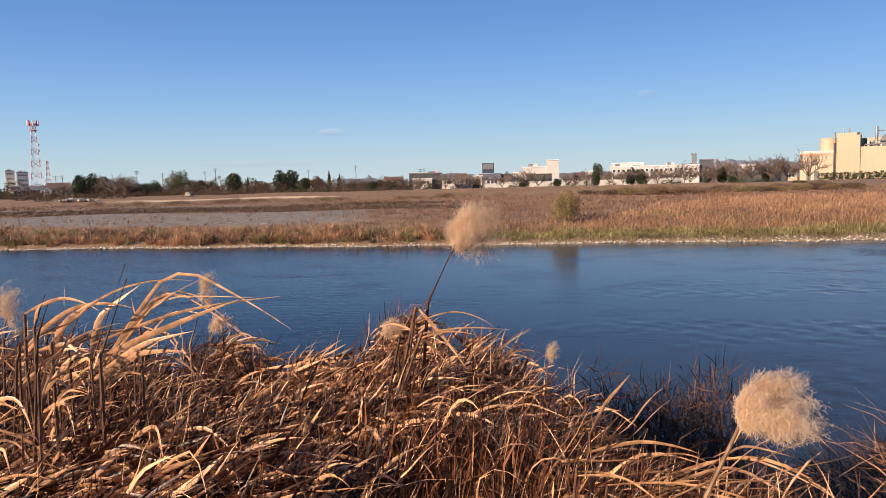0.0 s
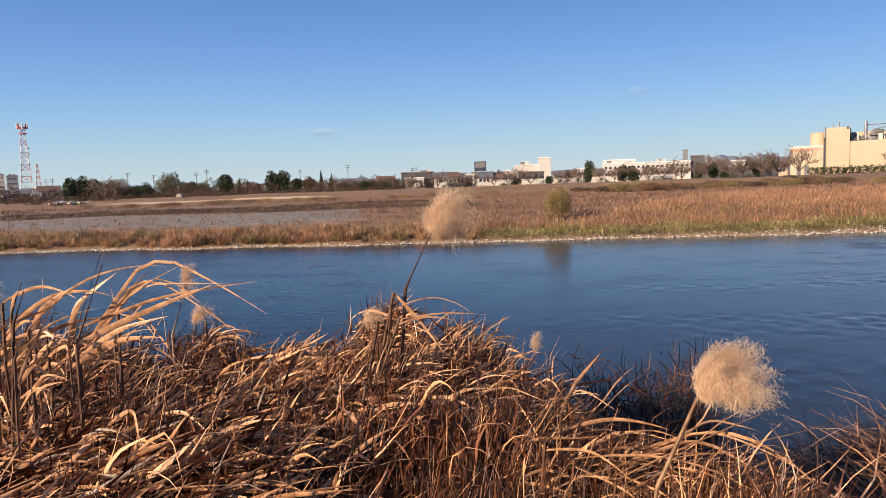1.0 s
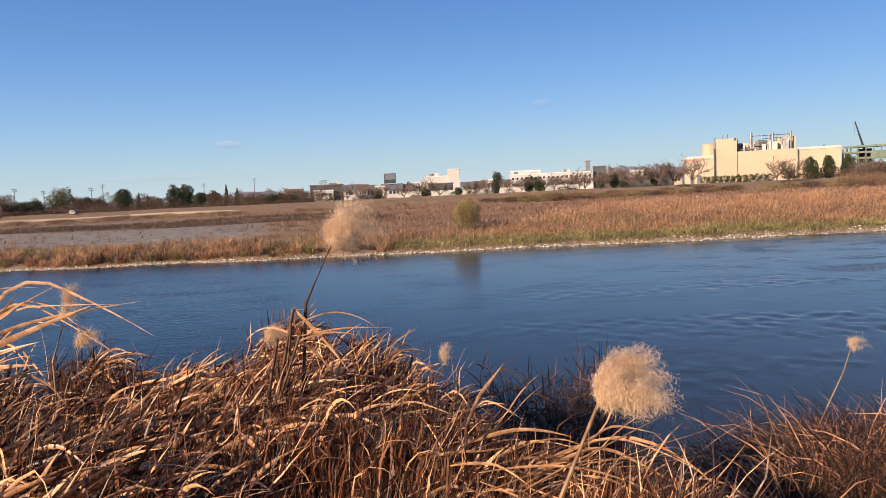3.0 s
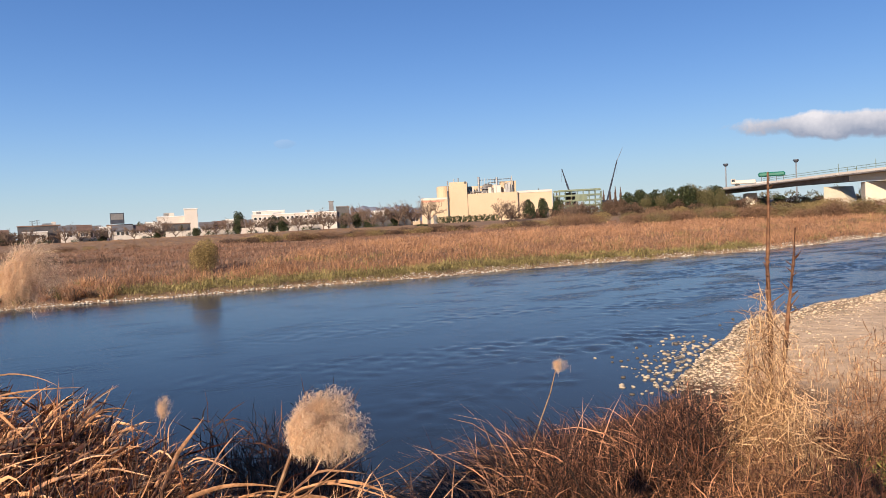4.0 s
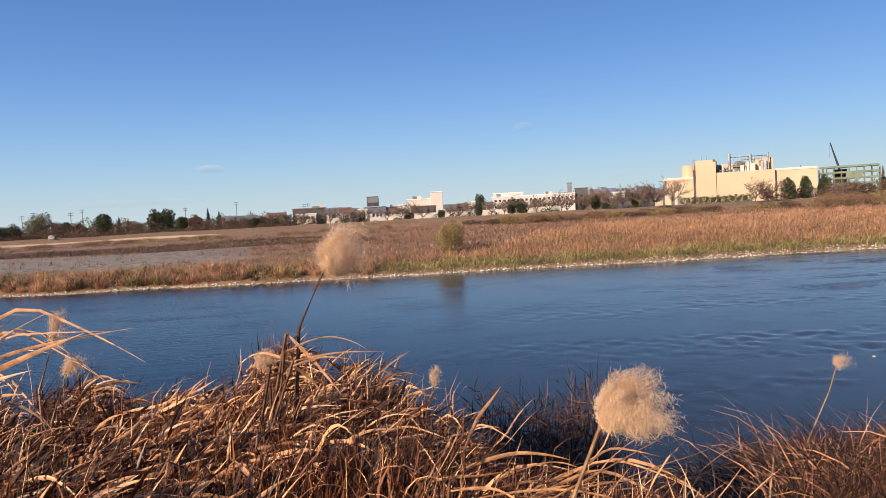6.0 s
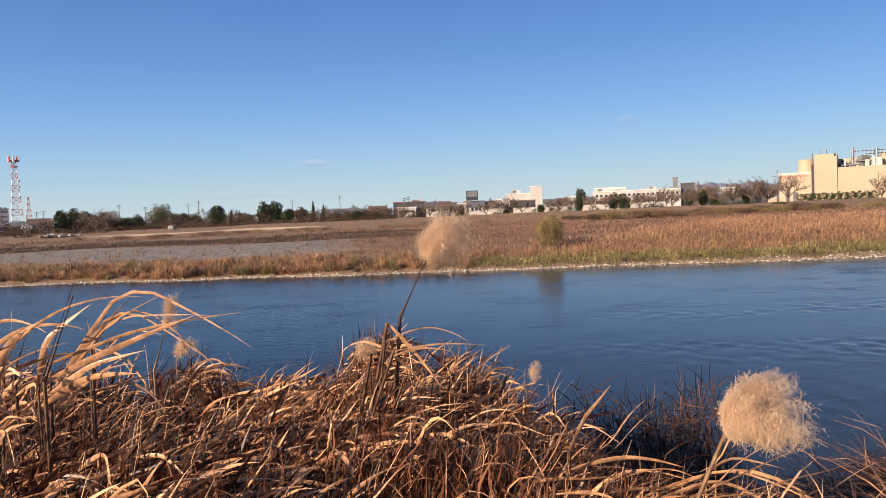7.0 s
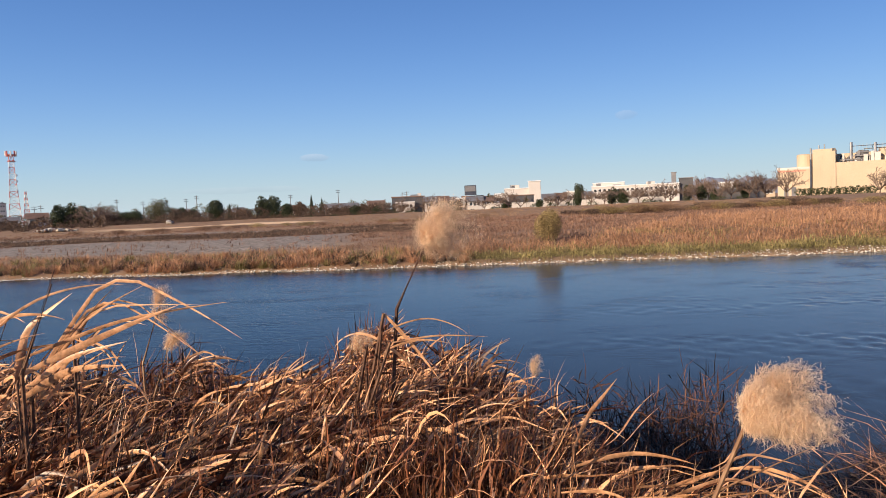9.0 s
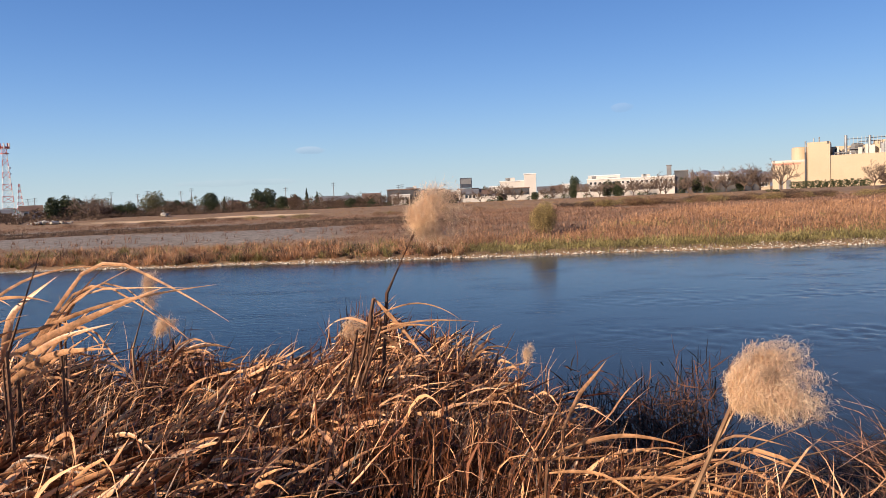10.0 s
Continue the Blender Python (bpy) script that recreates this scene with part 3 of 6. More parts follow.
# rounded shaggy clumps that make up the upstream shore strip
def shore_clumps(seed, n):
    g = np.random.default_rng(seed)
    cx = g.uniform(-34, 3, n)
    cy = shore_far(cx) + 0.7 + 6.5 * g.random(n) ** 1.3
    size = g.uniform(0.45, 1.0, n)
    b = 64
    a = g.uniform(0, 360, n * b)
    s = np.repeat(size, b)
    off = 0.30 * s * np.sqrt(g.random(n * b))
    x, y = np.repeat(cx, b) + off * np.sin(np.radians(a)), np.repeat(cy, b) + off * np.cos(np.radians(a))
    v = ribbons(np.stack([x, y, ground_z(x, y) - 0.03], -1), a + g.normal(0, 40, n * b), g.uniform(25, 88, n * b), s * g.uniform(0.5, 1.1, n * b), 0.034 * g.uniform(0.6, 1.3, n * b), g.uniform(20, 130, n * b), 3, belly=False)
    kind = np.repeat(g.random(n), b)
    for name, label, lo, hi, mat in (("tan_clumps", "shaggy tan grass clumps on the far shore", 0, 0.55, "far_reed"), ("brown_clumps", "shaggy dark brown weed clumps on the far shore", 0.55, 0.8, "brown_leaf"),
                                     ("olive_clumps", "shaggy olive grass clumps on the far shore", 0.8, 1.0, "far_green")):
        tagged(join_strips(name, [v[(kind >= lo) & (kind < hi)]], M[mat]), label, "grass", kind="stuff")


shore_clumps(83, 420)
# sparse dead stalks on the gravel
mask = (grv > 0.5) & (luck < 0.035)
tufts_mesh("gravel_weeds", "sparse dry weeds on the gravel", "weeds", g, x[mask], y[mask], 0.5 * g.uniform(0.4, 1.2, mask.sum()), M["far_brown"], 9, d[mask] * 0.0008, (20, 45), 1)


# ---- trees, bushes ----
def leaf_cloud(g, lobes, count, size):
    """Leaf quads scattered over the outer parts of several lobes (centre, radii)."""
    vs = []
    total = sum(r[0] * r[1] + r[2] * r[1] for _, r in lobes)
    for c, r in lobes:
        n = int(count * (r[0] * r[1] + r[2] * r[1]) / total)
        q = g.normal(size=(n, 3))
        q /= np.linalg.norm(q, axis=1)[:, None]
        rad = g.uniform(0.55, 1.08, n) ** 0.7 * (1 + 0.16 * np.sin(q[:, 0] * 5 + c[0] * 3) * np.sin(q[:, 2] * 6 + c[1]))
        p = np.array(c) + q * np.array(r) * rad[:, None]
        a, b = g.normal(size=(n, 3)), g.normal(size=(n, 3))
        a = a / np.linalg.norm(a, axis=1)[:, None] * (size * g.uniform(0.5, 1.3, n))[:, None]
        b = np.cross(a, b)
        b = b / (np.linalg.norm(b, axis=1)[:, None] + 1e-6) * (size * g.uniform(0.3, 0.8, n))[:, None]
        vs.append(np.stack([np.stack([p - a, p - b * 0.8], 1), np.stack([p + b * 0.8, p + a], 1)], 1))
    return vs


def leafy_tree(name, label, seed, tall, wide, material, lobes=7, count=2600, size=0.30, stem=0.28, low=0.15, pointed=False):
    """A tree of unit place: trunk, limbs and an uneven crown."""
    g = np.random.default_rng(seed)
    t = thing(name, label, "tree")
    top = tall * 0.86
    bend = g.normal(0, 0.03 * tall, 2)
    part("trunk", a_tube([(0, 0, -0.5), (bend[0] * 0.3, bend[1] * 0.3, top * 0.4), (bend[0], bend[1], top)], [stem, stem * 0.7, stem * 0.15], 7), M["bark"], t)
    lb, bm = [], bmesh.new()
    for k in range(lobes):
        u = low + (0.98 - low) * (k + 0.5) / lobes
        a = k * 2.4 + g.uniform(-0.4, 0.4)
        if pointed:
            env = (1 - u) * 1.1 + 0.06
            c = (math.cos(a) * wide * 0.075 * env, math.sin(a) * wide * 0.075 * env, tall * u)
            rr = wide * 0.5 * env * g.uniform(0.6, 0.85)
            lb.append((c, (rr, rr, tall / lobes * 1.3)))
        else:
            v = 1 - 2 * (k + 0.5) / lobes
            q = math.sqrt(1 - v * v)
            c = (math.cos(a) * q * wide * 0.27, math.sin(a) * q * wide * 0.27, tall * (0.5 + low * 0.5) + v * tall * (0.30 - low * 0.25))
            rr = wide * g.uniform(0.22, 0.31)
            lb.append((c, (rr, rr, tall * (0.24 - low * 0.15) * g.uniform(0.85, 1.2))))
        z0 = max(tall * 0.12, c[2] - tall * 0.2)
        tube(bm, [(bend[0] * z0 / top, bend[1] * z0 / top, z0), (c[0] * 0.6, c[1] * 0.6, (z0 + c[2]) / 2 + 0.1), c], [stem * 0.4, stem * 0.25, 0.03], 5)
    part("branching", bm, M["bark"], t)
    join_strips("crown", leaf_cloud(g, lb, count, size), M[material], t)
    return t


def bare_tree(name, label, seed, tall):
    """A leafless tree: a short trunk, spreading limbs and ever finer branches along them."""
    g = np.random.default_rng(seed)
    t = thing(name, label, "tree")
    rad = (0.17, 0.10, 0.06, 0.038, 0.028)
    made = [bmesh.new() for _ in range(3)]

    def grow(p, d, length, level):
        pts = [p]
        for k in range(3):
            d = (d + Vector(g.normal(0, 0.10, 3)) + Vector((0, 0, 0.05))).normalized()
            pts.append(pts[-1] + d * length / 3)
        r = rad[level] * tall / 6
        tube(made[min(level, 2)], pts, [r, r * 0.85, r * 0.7, r * 0.5], 6 if level < 2 else 3)
        if level == 4:
            return
        for k in range((6, 5, 4, 3)[level]):
            u = 1.0 if k == 0 else g.uniform(0.8, 1.0) if level == 0 else g.uniform(0.3, 1.0)
            q = pts[int(u * 2.999)].lerp(pts[min(3, int(u * 2.999) + 1)], (u * 2.999) % 1)
            a, tilt = k * 2.4 + g.uniform(-0.5, 0.5), g.uniform(0.55, 1.0) if level == 0 else g.uniform(0.4, 0.9)
            o = d.orthogonal().normalized()
            w = d.cross(o)
            nd = (d * math.cos(tilt) + (o * math.cos(a) + w * math.sin(a)) * math.sin(tilt)).normalized()
            grow(q, nd, length * ((1.75, 0.62, 0.6, 0.6)[level]) * g.uniform(0.75, 1.1), level + 1)

    grow(Vector((0, 0, -0.4)), Vector((0, 0, 1)), tall * 0.24, 0)
    for nm, bm in zip(("trunk", "branching", "twig_crown"), made):
        part(nm, bm, M["bark"], t)
    return t


def stand(ob, az, d, scale=(1, 1, 1), turn=0.0, z=None, first=[]):
    """Puts a tree at an azimuth and distance; the first call moves the original, later ones copy it."""
    x, y = polar(az, d)
    m = pose(x, y, float(ground_z(x, y)) if z is None else z, 0, 0, turn)
    if ob.name in first:
        c = copy_thing(ob, m)
    else:
        first.append(ob.name)
        ob.matrix_basis = m
        c = ob
    c.scale = scale
    return c


ROUND = [leafy_tree("evergreen_tree", "dark green rounded evergreen tree behind the levee", s, 6.0, 4.6, "evergreen", 9, 2800, 0.26, 0.25, 0.0) for s in (1, 2, 3)]
CONE = leafy_tree("conifer_tree", "dark pointed conifer behind the levee", 5, 7.0, 2.6, "evergreen", 9, 1800, 0.26, 0.2, 0.1, True)
OLIVE = leafy_tree("olive_tree", "grey-green broad tree thinning in winter", 6, 6.5, 7.5, "olive_leaf", 10, 2600, 0.26, 0.3, 0.2)
BROWN = leafy_tree("brown_tree", "brown-leaved shrubby tree behind the levee", 8, 4.5, 5.0, "brown_leaf", 9, 1900, 0.24, 0.2, 0.1)
BARE = [bare_tree("cherry_tree", "leafless spreading cherry tree on the levee", s, 6.0) for s in (21, 22, 23)]
EVER = [(-26.9, 2.1, 0.75, 0.95), (-26.1, 3.0, 1.15, 0.98), (-25.3, 2.9, 1.1, 0.92), (-16.2, 2.8, 1.15, 0.98), (-12.7, 3.1, 0.95, 1.0),
        (-11.9, 3.2, 0.95, 1.04), (-10.9, 1.6, 0.8, 0.7), (-17.9, 1.2, 0.9, 0.6), (-21.9, 1.3, 0.9, 0.6), (-22.6, 1.2, 0.9, 0.6), (5.1, 1.3, 0.5, 0.75),
        (-18.6, 1.4, 0.9, 0.7), (12.1, 2.6, 0.65, 1.0), (14.7, 2.1, 0.8, 0.75), (15.3, 2.1, 0.8, 0.72), (21.1, 1.8, 0.7, 0.75), (23.6, 2.0, 0.7, 0.8),
        (34.9, 2.1, 0.8, 0.95), (36.0, 2.2, 0.7, 1.0), (37.2, 2.4, 0.8, 1.0), (42.5, 2.9, 0.9, 0.95), (43.4, 3.1, 1.0, 1.05), (44.5, 3.2, 1.15, 1.0),
        (45.6, 3.3, 1.2, 1.1), (46.8, 3.6, 1.3, 1.15), (47.6, 3.7, 1.0, 1.0), (48.9, 3.5, 1.2, 1.12)]
for i, (az, _, w, h) in enumerate(EVER):
    stand(ROUND[i % 3], az, 232 + 7 * (i % 4), (w * 1.15, w * 1.15, h * 1.24), 47 * i)
for i, (az, w, h) in enumerate([(12.0, 0.5, 0.62), (14.6, 0.6, 0.50), (15.4, 0.6, 0.52), (20.2, 0.5, 0.70), (21.2, 0.6, 0.66), (22.0, 0.4, 0.5), (24.2, 0.5, 0.52), (2.6, 0.5, 0.45), (6.4, 0.6, 0.42), (9.0, 0.5, 0.4), (-5.6, 0.7, 0.5), (-3.9, 0.6, 0.45)]):
    stand(ROUND[i % 3], az, 190, (w, w, h), 61 * i)
for i in range(12):
    stand(ROUND[i % 3], 50.6 + 0.85 * i, 262 + 5 * (i % 3), (0.95, 0.95, 0.52 + 0.08 * (i % 4)), 53 * i)
for i, (az, h) in enumerate([(-9.0, 1.0), (-8.2, 0.85), (-15.2, 0.8), (-14.6, 0.7), (8.0, 0.6)]):
    stand(CONE, az, 240 + 5 * i, (0.9, 0.9, h), 60 * i)
RED = leafy_tree("dawn_redwood", "reddish-brown pointed tree behind the factory", 12, 9.0, 3.4, "brown_leaf", 10, 1800, 0.3, 0.2, 0.1, True)
for i, (az, h) in enumerate([(34.3, 1.5), (34.8, 1.62), (35.2, 1.5), (35.7, 1.68), (36.1, 1.5), (36.5, 1.55), (37.1, 1.5), (41.2, 1.45), (41.6, 1.6), (42.0, 1.5), (40.7, 1.4)]):
    stand(RED, az, 390 + 6 * (i % 3), (1, 1, h), 40 * i)
for i, (az, w, h) in enumerate([(-20.2, 1.05, 1.15), (-19.2, 0.5, 0.7), (47.3, 0.9, 1.3), (43.9, 0.5, 0.85), (45.0, 0.5, 0.9), (48.3, 0.6, 1.15), (49.2, 0.5, 1.05), (49.9, 0.5, 0.8)]):
    stand(OLIVE, az, 236, (w, w, h), 80 * i)
for i, (az, w, h) in enumerate([(-24.1, 1.1, 1.2), (-23.4, 0.9, 0.9), (-14.1, 0.9, 0.7), (-9.9, 0.9, 1.1), (-5.0, 0.9, 0.8), (-3.5, 0.9, 0.8), (-4.3, 0.8, 0.7),
                                (0.1, 0.8, 0.9), (33.4, 0.8, 0.8), (41.5, 0.7, 1.0), (39.0, 0.8, 0.8), (-7.0, 0.8, 0.6), (-6.2, 0.8, 0.6), (46.2, 0.9, 0.9), (41.0, 0.8, 1.0), (42.0, 0.8, 1.0)]):
    stand(BROWN, az, 226 + 4 * (i % 3), (w, w, h), 50 * i)
for i, (az, w) in enumerate([(-24.0, 0.9), (2.3, 0.75), (4.7, 0.7), (5.9, 0.8), (6.5, 0.9), (10.4, 0.75), (13.0, 0.7), (16.6, 0.85), (17.6, 0.8), (18.5, 0.9),
                             (20.6, 0.8), (21.7, 1.15), (22.5, 1.0), (24.4, 1.2), (25.5, 1.1), (26.9, 1.2), (32.7, 1.15), (33.5, 1.0), (38.3, 1.0), (1.2, 0.7), (9.9, 0.7), (0.2, 0.8), (3.0, 0.8), (7.5, 0.7), (11.3, 0.7), (14.0, 0.7), (15.8, 0.75), (19.9, 0.8), (23.3, 0.95), (25.0, 1.0), (-2.0, 0.7), (-3.2, 0.75), (-24.6, 1.0)] + [(21.0 + 1.5 * k, 0.80) for k in range(4)] + [(12.6 + 0.9 * k, 0.85) for k in range(8)]):
    stand(BARE[i % 3], az, (184 if i < 33 else 205) + 4 * (i % 3), (w * 1.2, w * 1.2, w * 1.15), 37 * i)


# ---- buildings ----
def at_az(az, d, z=1.6):
    x, y = polar(az, d)
    return pose(x, y, z, 0, 0, -az)


def windows(parent, x0, x1, z0, z1, cols, rows, y, w, h):
    """Framed panes on the wall that faces the river."""
    me_f, me_p = a_box(-w / 2 - 0.1, w / 2 + 0.1, -0.06, 0.05, -h / 2 - 0.1, h / 2 + 0.1), a_box(-w / 2, w / 2, -0.09, 0.0, -h / 2, h / 2)
    first = None
    for r in range(rows):
        for c in range(cols):
            px, pz = x0 + (c + 0.5) * (x1 - x0) / cols, z0 + (r + 0.5) * (z1 - z0) / rows
            if first is None:
                f = part("window", me_f, M["whitepaint"], parent)
                p = part("pane", me_p, M["window"], f)
                first = (f, p)
            else:
                f, p = new("window", first[0].data), new("pane", first[1].data)
                f.parent, p.parent = parent, f
            f.location = (px, y, pz)


def block(name, label, az0, az1, d, el, wall="white", roof="greyroof", deep=12, base=1.6, cols=0, rows=0, gable=False):
    """A plain building: walls, a roof with eaves, windows towards the river."""
    azc, w = (az0 + az1) / 2, d * math.tan(radians(az1 - az0))
    top = height_at(el, d) - base
    t = thing(name, label, "building", at_az(azc, d, base))
    wall_top = top * 0.66 if gable else top - 0.35
    part("wall", a_box(-w / 2, w / 2, 0, deep, -1, wall_top, 0.05), M[wall], t)
    if gable:
        bm = bmesh.new()
        v = [bm.verts.new(q) for q in ((-w / 2 - 0.5, -0.6, wall_top), (w / 2 + 0.5, -0.6, wall_top), (w / 2 + 0.5, deep + 0.6, wall_top), (-w / 2 - 0.5, deep + 0.6, wall_top),
                                      (-w / 2 - 0.5, deep / 2, top), (w / 2 + 0.5, deep / 2, top))]
        for f in ((0, 1, 5, 4), (2, 3, 4, 5), (0, 4, 3), (1, 2, 5), (3, 2, 1, 0)):
            bm.faces.new([v[i] for i in f])
        part("roof", bm, M[roof], t)
    else:
        part("roof", a_box(-w / 2 - 0.2, w / 2 + 0.2, -0.2, deep + 0.2, wall_top, top, 0.04), M[roof], t)
    if deep >= 12 and not gable:
        gr = np.random.default_rng(int(az0 * 10) + 900)
        for k in range(max(2, int(w / 6))):
            ux, uw, uh = gr.uniform(-w / 2 + 1, w / 2 - 1), gr.uniform(0.5, 1.8), gr.uniform(0.4, 1.3)
            part("roof_unit", a_box(ux - uw, ux + uw, 1.0, 3.5, top, top + uh, 0.05), M[("white", "steel", "greyroof")[k % 3]], t)
    if cols:
        windows(t, -w / 2 + 0.6, w / 2 - 0.6, max(1.6, wall_top - rows * 3.0), wall_top - 0.2, cols, rows, 0, min(1.5, w / cols * 0.5), 1.0)
    return t


block("apartment_block", "white apartment block far beyond the houses", -31.3, -30.75, 520, 1.6, "white", "greyroof", 14, 1.6, 3, 4)
block("apartment_block", "white apartment block far beyond the houses", -30.65, -29.95, 510, 1.5, "white", "greyroof", 14, 1.6, 4, 4)
block("house", "white house with a grey gabled roof", -28.8, -27.5, 260, 0.75, "white", "brownroof", 8, 1.6, 3, 1, True)
block("house", "low house with a dark roof", -30.9, -29.3, 280, 0.55, "darkwall", "greyroof", 8, 1.6, 3, 1, True)
block("house", "brown-roofed house among the trees", -10.6, -9.6, 250, 0.6, "cream", "brownroof", 8, 1.6, 2, 2, True)
block("house", "cream house among the trees", -11.3, -10.4, 255, 0.55, "cream", "brownroof", 8, 1.6, 3, 1, True)
block("school_building", "long dark-roofed hall behind shrubs", -8.0, -5.4, 270, 0.60, "white", "greyroof", 10, 1.6, 6, 1, True)
block("hall", "hall with dark upper wall and white base", -2.7, -0.1, 260, 0.92, "darkwall", "brownroof", 12, 1.6, 0, 0)
block("annex", "low white annex of the hall", -2.4, -0.9, 255, 0.5, "white", "whitepaint", 4, 1.6, 4, 1)
block("house", "plain white two-storey house beyond the levee", 0.3, 1.2, 250, 0.85, "white", "greyroof", 8, 1.6, 3, 2)
block("house", "white house with a grey gabled roof", 1.3, 2.4, 255, 0.75, "white", "greyroof", 8, 1.6, 3, 2, True)
block("house", "pinkish house with a brown roof", 2.9, 4.6, 258, 0.75, "cream", "brownroof", 9, 1.6, 4, 1)
block("white_hall", "long white flat-roofed hall", 6.3, 9.15, 300, 1.2, "white", "whitepaint", 14, 1.6, 0, 0)
block("white_tower_block", "plain white windowless tower block", 8.2, 9.15, 298, 1.72, "white", "whitepaint", 10, 1.6)
block("dark_hall", "dark low hall with a brown roof", 6.6, 8.6, 262, 0.65, "darkwall", "brownroof", 10, 1.6)
block("long_building", "long white factory building with rows of windows", 13.1, 19.6, 310, 1.05, "white", "whitepaint", 16, 1.6, 18, 2)
block("roof_house", "white plant room on a factory roof", 13.2, 15.6, 318, 1.32, "white", "whitepaint", 6, 1.6)
block("water_tower", "grey square tower on a factory roof", 19.05, 19.4, 318, 1.85, "greyroof", "greyroof", 3, 1.6)
block("dark_block", "dark glazed block at the end of the factory", 19.6, 20.6, 312, 1.4, "darkwall", "greyroof", 10, 1.6)
block("shed", "low dark open shed below the trees", 21.0, 25.6, 215, 0.45, "darkwall", "greyroof", 6, 1.6)
gh = np.random.default_rng(88)
HOUSE_AZ = [(-0.1, 0.9), (1.0, 0.8), (2.4, 0.7), (3.3, 1.2), (4.5, 0.9), (5.5, 0.8), (9.3, 0.9), (10.3, 0.8), (11.2, 0.9), (12.3, 0.8), (20.9, 0.9), (22.4, 1.0), (24.0, 0.9), (25.3, 0.9)]
for i, (a0, w) in enumerate(HOUSE_AZ):
    block("house", ("pale plastered house with a grey gabled roof", "pinkish house with a dark gabled roof", "white flat-roofed house beyond the levee")[i % 3], a0, a0 + w, float(gh.uniform(222, 245)), float(gh.uniform(0.58, 0.95)),
          ("white", "cream", "white")[i % 3], ("greyroof", "brownroof", "whitepaint")[i % 3], 8, 1.6, 3, 1, i % 3 != 2)
block("house", "white house with a brown gabled roof", 4.7, 5.6, 262, 0.7, "white", "brownroof", 8, 1.6, 3, 1, True)
block("house", "grey house with a dark gabled roof", 9.6, 10.8, 266, 0.6, "cream", "greyroof", 8, 1.6, 3, 1, True)
block("house", "low white house beside bare trees", 10.9, 12.6, 290, 0.75, "white", "greyroof", 8, 1.6, 4, 1)
block("house", "brown house behind the shrubs", -4.6, -3.3, 275, 0.7, "cream", "brownroof", 8, 1.6, 3, 1, True)
block("house", "small white house among evergreens", -14.9, -14.2, 262, 0.6, "white", "greyroof", 7, 1.6, 2, 1, True)
block("house", "grey-roofed house among shrubs", -18.9, -18.1, 268, 0.65, "cream", "greyroof", 7, 1.6, 2, 1, True)
for az0, az1, el, wl_, rf in ((60.3, 61.3, 0.30, "white", "greyroof"), (61.4, 62.6, 0.42, "white", "greyroof"), (62.7, 63.6, 0.28, "white", "greyroof"), (63.8, 65.2, 0.40, "white", "brownroof"), (52.6, 54.0, 0.3, "white", "greyroof")):
    block("house", "pale house seen below the bridge", az0, az1, 262, el, wl_, rf, 8, 1.6, 3, 1, True)
wall = thing("boundary_wall", "long white boundary wall behind the levee", "wall", at_az(11.5, 196, 1.6), kind="structure")
for k in range(24):
    part("wall_panel", a_box(-24 + k * 2.0, -22.06 + k * 2.0, 0, 0.25, 0, 2.1, 0.02), M["white"], wall)

# signboard on legs
sb = thing("signboard", "dark rooftop signboard with a pale frame", "sign", at_az(3.6, 256, 1.6))
z0 = height_at(0.75, 256) - 1.6
part("frame", a_box(-2.1, 2.1, -0.2, 0.2, z0 + 0.2, z0 + 3.7, 0.05), M["darksteel"], sb)
part("panel", a_box(-1.85, 1.85, -0.3, -0.2, z0 + 1.5, z0 + 3.45, 0.02), M["greyroof"], sb)
for px in (-1.7, 1.7):
    part("leg", a_tube([(px, 0, 0), (px, 0, z0 + 0.3)], [0.15, 0.15]), M["steel"], sb)


